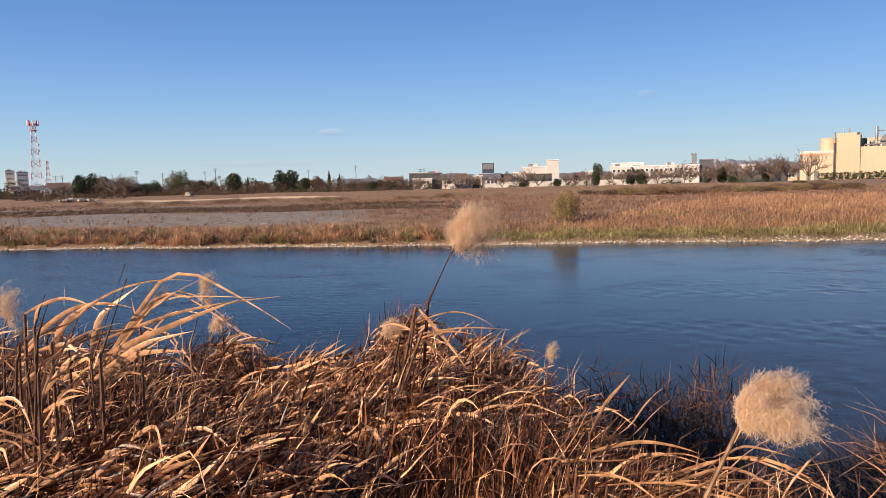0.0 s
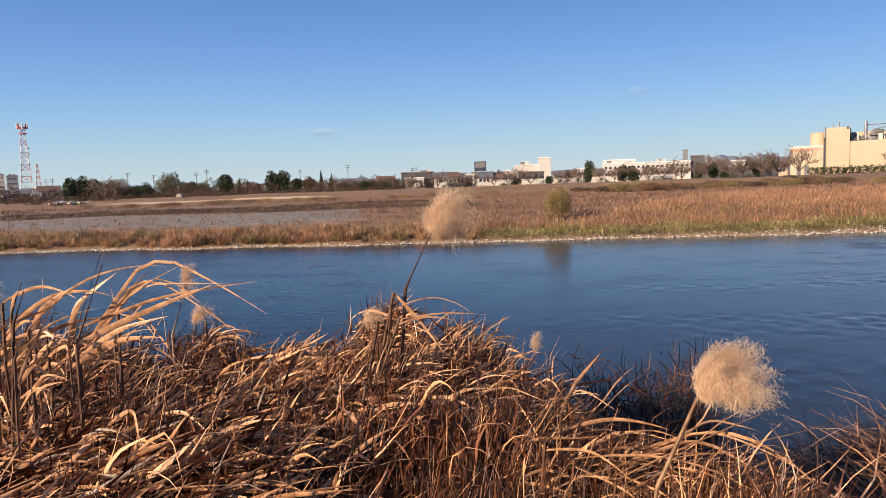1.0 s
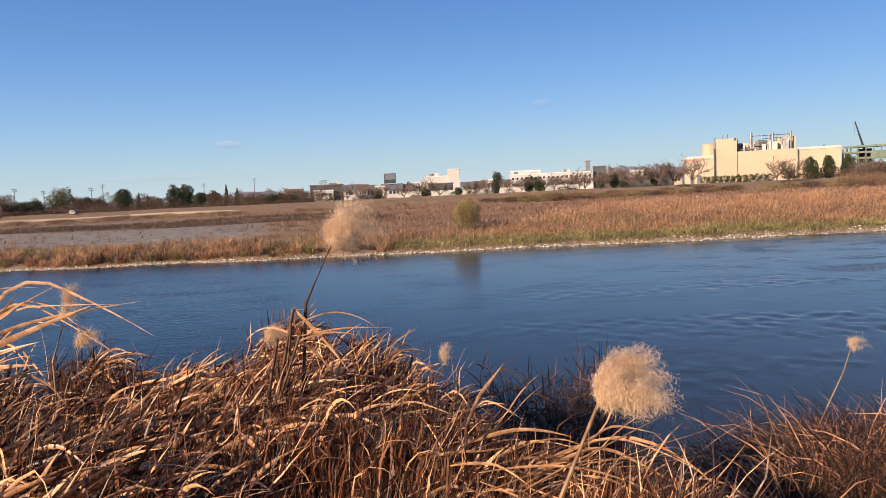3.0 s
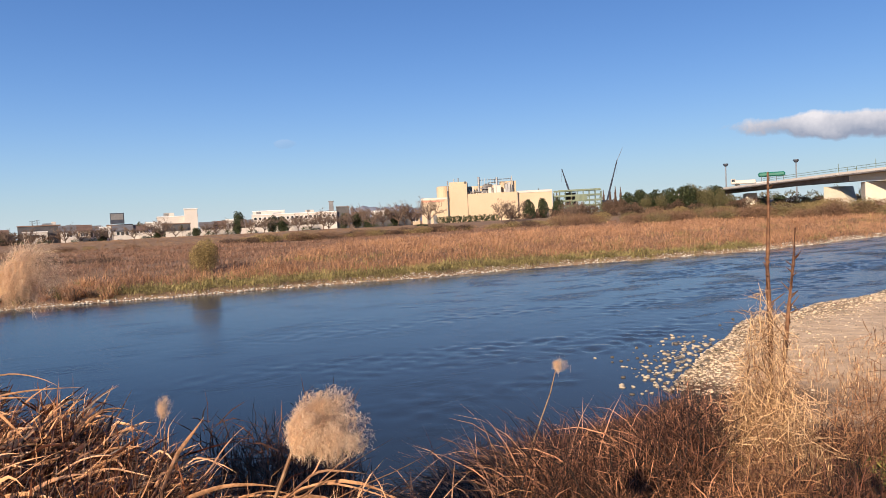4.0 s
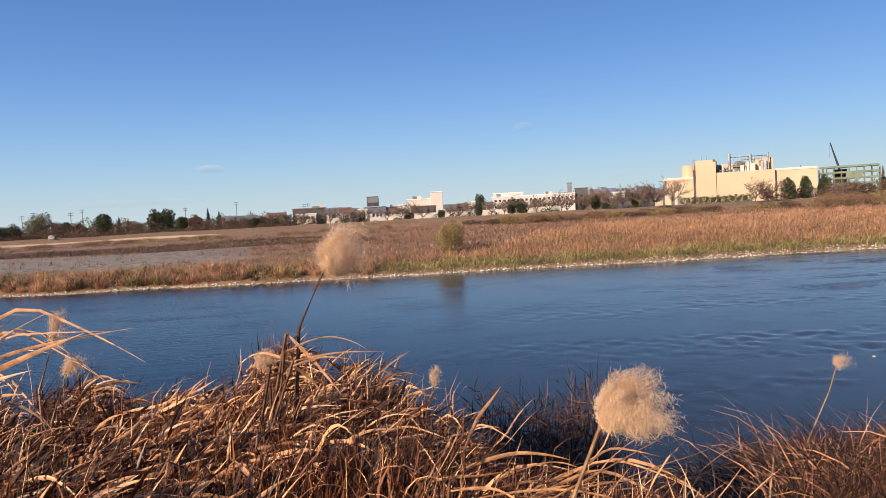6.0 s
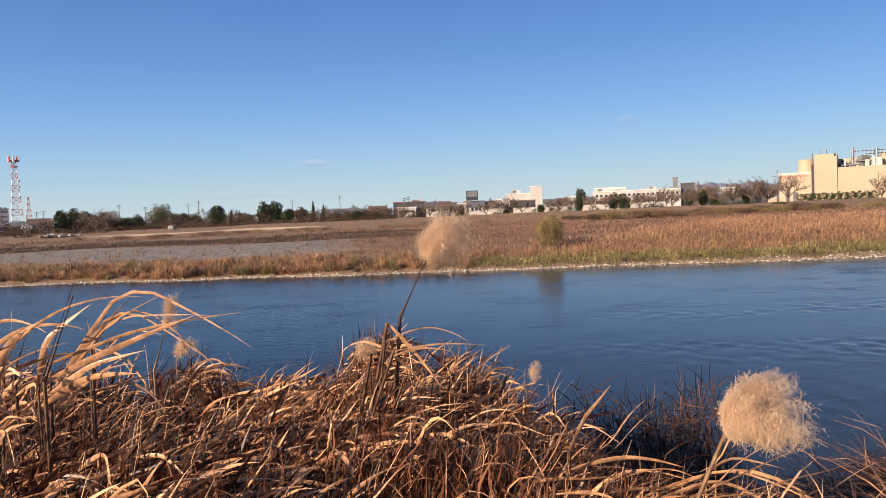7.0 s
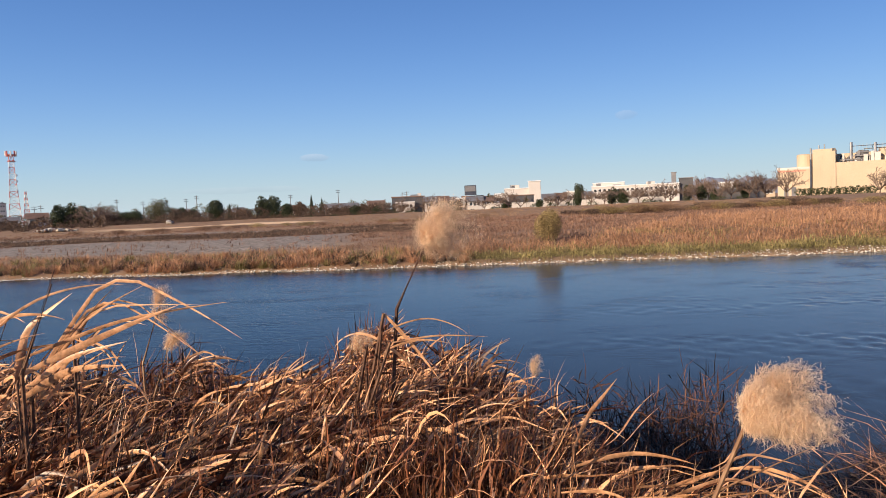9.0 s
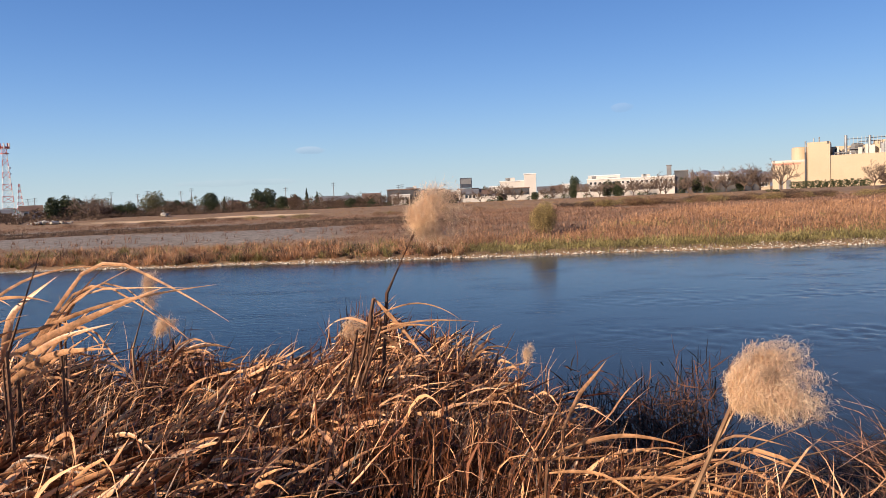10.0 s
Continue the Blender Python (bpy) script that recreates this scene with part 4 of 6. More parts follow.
def factory():
    d = 300.0
    t = thing("factory", "large cream factory with rooftop pipes and stacks", "factory", at_az(31.5, d, 1.6))

    def X(az):
        return d * math.tan(radians(az - 31.5))

    def Z(el):
        return height_at(el, d) - 1.6

    part("left_wing", a_box(X(26.35), X(28.6), 1.0, 22, -1, Z(1.56), 0.06), M["cream"], t)
    part("wing_top", a_box(X(26.3), X(28.6), 0.9, 22, Z(1.56), Z(1.72), 0.06), M["white"], t, "white roof edge")
    part("stripe", a_box(X(26.35), X(28.2), 0.96, 1.0, Z(1.40), Z(1.50)), M["pinkband"], t, "pink painted stripe")
    part("tank", a_tube([(X(28.05), 9, 0), (X(28.05), 9, Z(2.6)), (X(28.05), 9, Z(2.66))], [2.9, 2.9, 2.5], 24), M["cream"], t, "cream round tank")
    part("tower", a_box(X(28.62), X(30.05), 0, 18, -1, Z(2.88), 0.06), M["cream"], t)
    part("main_hall", a_box(X(30.05), X(34.05), 0.4, 26, -1, Z(1.9), 0.06), M["cream"], t)
    part("upper_block", a_box(X(32.7), X(34.0), 6, 24, Z(1.9), Z(2.82), 0.06), M["cream"], t)
    part("back_block", a_box(X(30.05), X(32.7), 14, 25, Z(1.9), Z(2.6), 0.06), M["cream"], t)
    part("right_wing", a_box(X(34.05), X(36.8), 2.0, 24, -1, Z(1.85), 0.06), M["cream"], t)
    part("wing_parapet", a_box(X(34.05), X(36.8), 1.8, 2.0, Z(1.78), Z(1.95)), M["white"], t)
    for az, w in ((26.9, 1.6), (27.4, 1.6), (35.0, 3.4), (36.2, 2.8)):
        part("shutter", a_box(X(az) - w / 2, X(az) + w / 2, 0.9 if az < 30 else 1.9, 1.02 if az < 30 else 2.02, -1, 3.6), M["greyroof"], t)
    rib = None
    for k in range(40):
        x = X(28.7) + k * (X(33.95) - X(28.7)) / 39
        hi = Z(2.86) if x < X(30.0) else Z(1.88)
        ob = part("cladding_rib", a_box(x - 0.05, x + 0.05, -0.04 if x < X(30.05) else 0.36, 0.0 if x < X(30.05) else 0.4, -1, hi), M["cream"], t)
    part("downpipe", a_tube([(X(28.52), -0.5, 0), (X(28.52), -0.5, Z(2.2))], [0.34, 0.34], 8), M["darksteel"], t, "dark tall flue")
    part("flue_top", a_tube([(X(28.52), -0.5, Z(2.2)), (X(28.52), -0.5, Z(2.98))], [0.30, 0.30], 8), M["steel"], t, "galvanised flue top")
    for az, el, r in ((29.35, 3.25, 0.25), (31.0, 3.25, 0.5), (32.45, 3.15, 0.45), (33.65, 3.2, 0.25), (29.0, 3.2, 0.2)):
        part("stack", a_tube([(X(az), 4, Z(1.9)), (X(az), 4, Z(el))], [r, r], 8), M["steel"], t, "galvanised stack")
    g = np.random.default_rng(4)
    for k in range(34):
        x, w, h, y = g.uniform(X(30.2), X(33.6)), g.uniform(0.5, 1.8), g.uniform(0.8, 4.2), g.uniform(2, 10)
        part("plant_unit", a_box(x - w / 2, x + w / 2, y, y + 1.6, Z(1.9), Z(1.9) + h, 0.05), M[("steel", "white", "greyroof", "darkwall")[k % 4]], t)
    for k in range(5):
        x0, x1, z = X(30.3 + 0.5 * k), X(31.6 + 0.5 * k), Z(2.05 + 0.24 * k)
        part("pipe", a_tube([(x0, 3 + k, Z(1.9)), (x0, 3 + k, z), (x1, 3 + k, z), (x1, 3 + k, Z(1.9))], [0.22] * 4, 6), M["steel"], t)
    part("gallery", a_box(X(31.0), X(33.6), 5, 6, Z(2.97), Z(3.01)), M["darksteel"], t)
    for k in range(12):
        x = X(31.0) + k * (X(33.6) - X(31.0)) / 11
        part("gallery_post", a_tube([(x, 5, Z(2.6)), (x, 5, Z(3.12))], [0.07, 0.07], 4), M["steel"], t)
    part("louvre", a_box(X(29.85), X(30.0), -0.08, 0.0, Z(2.72), Z(2.9)), M["darkwall"], t)
    hedge = leaf_cloud(g, [((X(28.0 + 0.42 * k), 0, 1.2), (1.8, 1.2, 1.5)) for k in range(11)], 3600, 0.3)
    h = tagged(join_strips("hedge", hedge, M["evergreen"]), "clipped dark green hedge before the factory", "hedge")
    h.matrix_basis = at_az(31.5, 285, 1.8)


factory()


def scaffolding():
    d = 320.0
    t = thing("steel_frame", "green steel frame of a building under construction", "construction", at_az(38.7, d, 1.6))
    w, top = d * math.tan(radians(1.85)), height_at(1.78, d) - 1.6
    for i in range(9):
        for y in (0, 8):
            x = -w + i * w / 4
            part("column", a_tube([(x, y, 0), (x, y, top * (1.0 if i not in (0, 8) else 0.92))], [0.22, 0.22], 5), M["scaffold"], t)
    for k in range(5):
        z = top * (0.22 + 0.19 * k)
        for y in (0, 8):
            part("beam", a_box(-w, w, y - 0.2, y + 0.2, z - 0.28, z + 0.28), M["scaffold"], t)
        part("deck", a_box(-w * (0.8 if k == 4 else 0.95), w * 0.95, 0.3, 7.7, z + 0.3, z + 0.45), M["scaffold"], t)
    for i in range(8):
        x = -w + i * w / 4
        part("brace", a_tube([(x, -0.1, top * 0.22 * (1 + i % 2)), (x + w / 4, -0.1, top * (0.6 + 0.2 * (i % 2)))], [0.12, 0.12], 4), M["scaffold"], t)
    part("net", a_box(-w * 0.1, w * 0.4, -0.35, -0.3, top * 0.62, top * 0.82), M["scaffold"], t)


scaffolding()


def crane(az0, el0, az1, el1, d):
    t = thing("crane", "dark blue mobile crane with its boom raised", "crane", at_az(az0, d, 1.6), group="cranes")
    base = Vector((0, 0, height_at(el0, d) - 1.6 - 3.0))
    tip = Vector((d * math.tan(radians(az1 - az0)), 0, height_at(el1, d) - 1.6))
    mid = base.lerp(tip, 0.55)
    part("boom", a_tube([base, mid], [0.42, 0.36], 4), M["darksteel"], t)
    part("boom_tip", a_tube([mid, tip], [0.30, 0.22], 4), M["darksteel"], t)
    part("cab", a_box(-2.5, 2.5, -1.5, 1.5, 1.0, base.z + 0.5, 0.1), M["darksteel"], t)
    part("undercarriage", a_box(-3.5, 3.5, -1.6, 1.6, 0, 1.1, 0.2), M["darksteel"], t)
    part("hook_line", a_tube([tip, tip - Vector((0.3, 0, 6))], [0.06, 0.06], 4), M["darksteel"], t)
    if el1 > 3.7:
        part("jib", a_tube([tip, tip + Vector((2.6, 0, 5.5))], [0.10, 0.05], 4), M["steel"], t)


crane(38.15, 2.0, 37.58, 3.46, 330)
crane(40.95, 1.3, 41.82, 3.87, 330)


def lattice_tower(az, d, tall, foot, head, label, dishes=True):
    t = thing("radio_tower", label, "tower", at_az(az, d, 1.6))
    n = 12

    def corner(u, k):
        w = (foot * (1 - u) ** 1.25 + head * u) / 2
        return Vector((w * (1, 1, -1, -1)[k], w * (1, -1, -1, 1)[k], tall * u))

    for i in range(n):
        mat = M["redpaint"] if i % 2 else M["whitepaint"]
        u0, u1 = i / n, (i + 1) / n
        bm = bmesh.new()
        for k in range(4):
            tube(bm, [corner(u0, k), corner(u1, k)], [0.20, 0.19], 5)
            tube(bm, [corner(u0, k), corner(u1, (k + 1) % 4)], [0.085, 0.085], 4)
            tube(bm, [corner(u0, (k + 1) % 4), corner(u1, k)], [0.085, 0.085], 4)
            tube(bm, [corner(u1, k), corner(u1, (k + 1) % 4)], [0.085, 0.085], 4)
        part("lattice_section", bm, mat, t, "red painted lattice" if i % 2 else "white painted lattice")
    if dishes:
        for z, w in ((tall, 2.6), (tall - 3.6, 2.2)):
            part("platform", a_tube([(0, 0, z), (0, 0, z + 0.5)], [w, w], 12), M["redpaint"], t, "red platform")
        for k in range(8):
            a = k * math.pi / 4
            part("antenna", a_tube([(2.6 * math.cos(a), 2.6 * math.sin(a), tall - 0.6), (2.7 * math.cos(a), 2.7 * math.sin(a), tall + 2.4)], [0.42, 0.42], 6), M["redpaint" if k % 2 else "whitepaint"], t)
        for k, z in enumerate((0.72, 0.64, 0.5)):
            part("dish", a_tube([(1.8, -1.6, tall * z), (2.1, -1.9, tall * z)], [0.8, 0.7], 10), M["whitepaint"], t)


lattice_tower(-29.45, 480, 41.5, 7.0, 2.2, "red and white lattice radio tower")
lattice_tower(-28.75, 490, 21.0, 5.0, 0.8, "thin white lattice mast", False)


def utility_pole(az, d, el):
    t = thing("utility_pole", "concrete utility pole with crossarms", "pole", at_az(az, d, 1.6), group="utility poles")
    top = height_at(el, d) - 1.6
    part("pole", a_tube([(0, 0, 0), (0, 0, top)], [0.17, 0.12], 6), M["greyroof"], t)
    for dz in (0.3, 1.1):
        part("crossarm", a_box(-0.9, 0.9, -0.06, 0.06, top - dz - 0.07, top - dz + 0.07), M["darksteel"], t)


for az, el in ((-23.05, 1.5), (-20.6, 1.5), (-21.3, 1.3), (-18.3, 1.4), (-17.55, 1.6), (-10.6, 1.4), (-6.9, 1.65), (-1.8, 1.25), (-26.0 + 24.5, 1.3), (-27.9, 1.25), (-28.3, 1.2)):
    utility_pole(az, 300, el)


def bridge():
    t = thing("road_bridge", "long cream girder road bridge on concrete piers", "bridge", kind="structure")
    line = [(Vector((214.0, 222.0, 0)), 7.2, 1.8), (Vector((198.0, 168.0, 0)), 9.0, 1.5), (Vector((187.0, 138.0, 0)), 9.65, 1.6), (Vector((177.0, 109.0, 0)), 10.2, 2.2),
            (Vector((170.0, 84.0, 0)), 10.7, 3.9), (Vector((163.0, 58.0, 0)), 11.0, 4.3), (Vector((150.0, 8.0, 0)), 11.2, 2.6), (Vector((137.0, -42.0, 0)), 11.0, 4.3), (Vector((118.0, -120.0, 0)), 10.0, 2.2)]
    for i, ((a, za, da), (b, zb, db)) in enumerate(zip(line, line[1:])):
        dirn = (b - a).normalized()
        side = Vector((-dirn.y, dirn.x, 0))
        side = side if side.x < 0 else -side

        def slab(name, s0, s1, lo, hi, mat, label=""):
            bm = bmesh.new()
            v = []
            for p, z, dep in ((a, za, da), (b, zb, db)):
                for s, zz in ((s0, lo), (s1, lo), (s1, hi), (s0, hi)):
                    zz = zz(dep) if callable(zz) else zz
                    q = p + side * s
                    v.append(bm.verts.new((q.x, q.y, z + zz)))
            for f in ((0, 1, 2, 3), (7, 6, 5, 4), (0, 4, 5, 1), (1, 5, 6, 2), (2, 6, 7, 3), (3, 7, 4, 0)):
                bm.faces.new([v[k] for k in f])
            part(name, bm, M[mat], t, label)

        slab("deck", -7, 7, -0.85, -0.55, "greyroof")
        slab("parapet", 6.6, 7.0, -0.62, 0.0, "white")
        slab("parapet", -7.0, -6.6, -0.9, 0.0, "girder")
        for s in (-3.6, 0.0, 3.6):
            # first three spans: grey colour stands in for shade under the deck
            slab("girder", s - 0.25, s + 0.25, lambda dep: -dep, -0.85, "greyroof" if i < 3 else "girder", "girder coloured grey for the deck's shade" if i < 3 else "cream painted girder")
        n = max(2, int((b - a).length / 2.6))
        for k in range(n):
            p, z = a.lerp(b, k / n) + side * 6.8, za + (zb - za) * k / n
            if i >= 3:
                part("rail_post", a_tube([(p.x, p.y, z), (p.x, p.y, z + (2.2 if k % 4 == 0 else 1.1))], [0.07, 0.06], 4), M["scaffold"], t)
        if i >= 2:
            q0, q1 = a + side * 6.8, b + side * 6.8
            for dz in (0.5, 1.05):
                part("rail", a_tube([(q0.x, q0.y, za + dz), (q1.x, q1.y, zb + dz)], [0.05, 0.05], 4), M["scaffold"], t)
    for az, d, wx, top in ((59.15, 203, 2.4, 7.6), (75.0, 175, 2.6, 7.6), (51.3, 245, 1.6, 6.9)):
        x, y = polar(az, d)
        o = part("pier", a_box(-wx, wx, -1.2, 3.5, -1.0, top, 0.15), M["girder"], t, "pale concrete pier")
        o.matrix_basis = pose(x, y, 0.0, 0, 0, -az + 12)
    bm = bmesh.new()
    v = [bm.verts.new(q) for q in ((-3.4, -2, 0), (4.6, -2, 0), (3.4, 9, 0), (-3.4, 9, 0), (-3.4, 0, 6.4), (-0.5, 0, 6.4), (3.4, 9, 6.4), (-3.4, 9, 6.4))]
    for f in ((3, 2, 1, 0), (0, 1, 5, 4), (4, 5, 6, 7), (1, 2, 6, 5), (2, 3, 7, 6), (3, 0, 4, 7)):
        bm.faces.new([v[i] for i in f])
    o = part("abutment", bm, M["concrete"], t, "sloped concrete abutment")
    x, y = polar(56.95, 212)
    o.matrix_basis = pose(x, y, 0.6, 0, 0, -56.95)


bridge()


def street_lamp(az, d, el0, el1):
    t = thing("floodlight_mast", "tall mast with a ring of floodlights", "lamp", at_az(az, d, height_at(el0, d)), group="bridge lamps")
    h = height_at(el1, d) - height_at(el0, d)
    part("mast", a_tube([(0, 0, -6), (0, 0, h)], [0.32, 0.2], 8), M["steel"], t)
    part("head", a_tube([(0, 0, h - 0.2), (0, 0, h + 0.5), (0, 0, h + 0.9)], [0.5, 1.0, 0.9], 10), M["darksteel"], t)


street_lamp(49.64, 300, 1.0, 2.9)
street_lamp(54.32, 290, 1.2, 2.85)


def lorry(az, d, el):
    t = thing("lorry", "white lorry with a teal canopy on the bridge ramp", "lorry", at_az(az, d, height_at(el, d)) @ Matrix.Diagonal((1.7, 1.4, 1.4, 1)))
    part("canopy", a_box(-0.2, 4.6, -1.2, 1.2, 2.0, 3.0, 0.25), M["teal"], t, "teal tarpaulin canopy")
    part("body", a_box(-4.4, -0.6, -1.2, 1.2, 0.6, 1.5, 0.15), M["white"], t)
    part("cab", a_box(-5.2, -4.3, -1.2, 1.2, 0.6, 1.9, 0.2), M["white"], t)
    part("windscreen", a_box(-5.0, -4.45, -1.23, -1.18, 1.2, 1.75), M["window"], t)
    part("bed", a_box(-0.6, 4.6, -1.2, 1.2, 0.5, 0.9, 0.05), M["steel"], t)
    for x in (0.4, 1.8, 3.0, 4.3):
        part("stake", a_tube([(x, -1.1, 0.9), (x, -1.1, 2.1)], [0.08, 0.08], 4), M["darksteel"], t)
    for x in (-4.0, 0.8, 3.4):
        for y in (-1.1, 1.1):
            part("wheel", a_tube([(x, y - 0.15, 0.3), (x, y + 0.15, 0.3)], [0.5, 0.5], 10), M["asphalt"], t)


lorry(51.9, 262, 1.32)

# riverside bush and the brushwood by the bridge
bush = leafy_tree("riverside_bush", "olive-yellow bush standing among the far reeds", 31, 2.3, 2.1, "bush", 12, 7000, 0.06, 0.05, 0.0)
stand(bush, 9.6, 50.5, (1, 1, 1), 0)
SHRUB = [leafy_tree("willow_shrub", "dull green and brown shrub by the bridge", 33 + k, 3.0, 5.0, mt, 11, 2000, 0.12, 0.07, 0.0) for k, mt in enumerate(("shrub_olive", "shrub_brown", "bush"))]
BRAMBLE = leafy_tree("bramble_thicket", "dark reddish-brown thicket on the far plain", 37, 3.0, 5.0, "brown_leaf", 11, 2000, 0.12, 0.07, 0.0)
g = np.random.default_rng(9)
for i in range(64):
    az = g.uniform(37, 61.5)
    stand(SHRUB[(0, 1, 2, 1)[i % 4]], az, g.uniform(118, 158) - max(0, az - 52) * 2.0, (g.uniform(0.7, 1.3), g.uniform(0.7, 1.2), g.uniform(0.5, 0.95)), g.uniform(0, 360))
for i in range(110):
    az = g.uniform(-30, 37) if i < 40 else g.uniform(11, 38)
    d = (128 if az < 11 else 118) / math.cos(radians(az)) + g.normal(0, 4)
    stand(BRAMBLE if i % 3 == 1 and az > 8 else SHRUB[(1, 1, 2)[i % 3]], az, d, (g.uniform(0.4, 1.1), g.uniform(0.4, 0.8), g.uniform(0.2, 0.42) * (1.25 if az > 11 else 0.8)), g.uniform(0, 360))


def far_woods():
    """Low trees and scrub closing the view behind the levee."""
    g = np.random.default_rng(77)
    for name, label, mat, n, d0, d1, h0, h1 in (("distant_scrub", "dull brown scrub and low trees behind the levee", "brown_leaf", 150, 215, 270, 2.0, 4.0),
                                                ("distant_woods", "dark green low woods behind the houses", "olive_leaf", 130, 280, 400, 3.5, 7.0)):
        lobes = []
        for k in range(n):
            az, dd = -40 + 115 * (k + g.random()) / n, g.uniform(d0, d1)
            if 0 < az < 34:
                continue
            x, y = polar(az, dd)
            h = g.uniform(h0, h1) * (1.0 if az < 1 or az > 36 else 0.8)
            lobes.append(((x, y, 1.7 + h * 0.55), (g.uniform(2.2, 5.0), 2.5, h * 0.55)))
        tagged(join_strips(name, leaf_cloud(g, lobes, 56000, 0.30), M[mat]), label, "woods", kind="stuff")


far_woods()


def far_hill():
    """A low wooded ridge on the horizon; its blue-grey colour holds the haze of distance."""
    g = np.random.default_rng(80)
    az = np.linspace(14.5, 30.5, 161)
    crest = 1.22 * np.sin(np.pi * np.clip((az - 14.5) / 16, 0, 1)) ** 0.6 + 0.10 * np.sin(az * 2.1) + 0.05 * np.sin(az * 7.3) + g.normal(0, 0.018, 161)
    rows = []
    for d, f in ((2300, -0.12), (2450, 0.45), (2600, 0.85), (2750, 1.0), (3000, 0.3)):
        a = np.radians(az)
        rows.append(np.stack([d * np.sin(a), d * np.cos(a), EYE + d * np.tan(np.radians(np.maximum(crest * f, -0.12)))], -1))
    v = np.stack(rows)[None]
    tagged(join_strips("distant_hill", [v], M["haze"], None, True), "low blue-grey wooded hill on the horizon", "hill", kind="structure")


far_hill()


def levee_hedge():
    """Low bushes on the levee's crown before the wall and the houses."""
    g = np.random.default_rng(78)
    for name, label, mat, a0, a1, n in (("levee_bushes", "low brown bushes along the levee crown", "brown_leaf", -31, -3, 80), ("levee_greenery", "low dark green bushes along the levee crown", "evergreen", -12, 27, 24)):
        lobes = []
        for k in range(n):
            x, y = polar(a0 + (a1 - a0) * (k + g.random()) / n, g.uniform(176, 190))
            h = g.uniform(0.5, 1.3)
            lobes.append(((x, y, float(ground_z(x, y)) + h * 0.4), (g.uniform(0.7, 1.9), 1.0, h * 0.6)))
        tagged(join_strips(name, leaf_cloud(g, lobes, 200 * n, 0.17), M[mat]), label, "bushes", kind="stuff")


levee_hedge()


def rubble(az, d, n, wide):
    """A heap of broken concrete and timber on the levee."""
    g = np.random.default_rng(79)
    x, y = polar(az, d)
    t = thing("rubble_heap", "heap of pale rubble and dark timber on the levee", "rubble", pose(x, y, float(ground_z(x, y))))
    for k in range(n):
        px, py = g.normal(0, wide * 0.3), g.normal(0, 1.0)
        s = g.uniform(0.18, 0.6)
        o = part("block", a_box(-s, s, -s * 0.6, s * 0.6, -s * 0.3, s * 0.4, 0.06), M[("concrete", "white", "greyroof", "brownroof")[k % 4]], t)
        o.matrix_basis = pose(px, py, 0.2 + 0.5 * math.exp(-(px / wide * 3) ** 2) * g.random(), g.normal(0, 20), g.normal(0, 20), g.uniform(0, 360))


rubble(-27.3, 168, 60, 8.0)
rubble(-19.6, 168, 6, 1.6)

# ---- near bank: reeds ----
def reed_crown(x, y):
    """Height of the matted crown of the near reed bed."""
    az = np.degrees(np.arctan2(x, y))
    r = np.hypot(x, y)
    z = 2.74 + 0.08 * wob(x, y, 3.1, 0.5) + 0.05 * wob(x, y, 7.0, 1.5) + 0.06 * np.exp(-((az + 5.5) / 4) ** 2) * smooth01((r - 1.9) / 0.6)
    return z - 0.15 * smooth01((az - 1) / 16) * smooth01((r - 1.2) / 0.8)


def reed_edge(az):
    """How far out the reed bed reaches on each bearing."""
    el = np.interp(az, [-60, -31, -24, -19, -15.5, -12, -9, -5, 0, 6, 10, 16, 22, 28, 32], [-10.5, -11.4, -12.0, -12.2, -13.2, -14.6, -13.2, -12.9, -14.0, -15.8, -18.0, -20.4, -22.5, -26, -31])
    return 0.78 / np.tan(np.radians(-el)) + 0.18 * np.sin(az * 0.9) + 0.1 * np.sin(az * 2.3 + 1)


def reed_spots(g, n, spill=0.0):
    az = g.uniform(-46, 29, n)
    far = reed_edge(az) + spill * g.exponential(1.0, n)
    r = np.sqrt(1.22 ** 2 + g.random(n) * (far ** 2 - 1.22 ** 2))
    return r * np.sin(np.radians(az)), r * np.cos(np.radians(az)), r, far


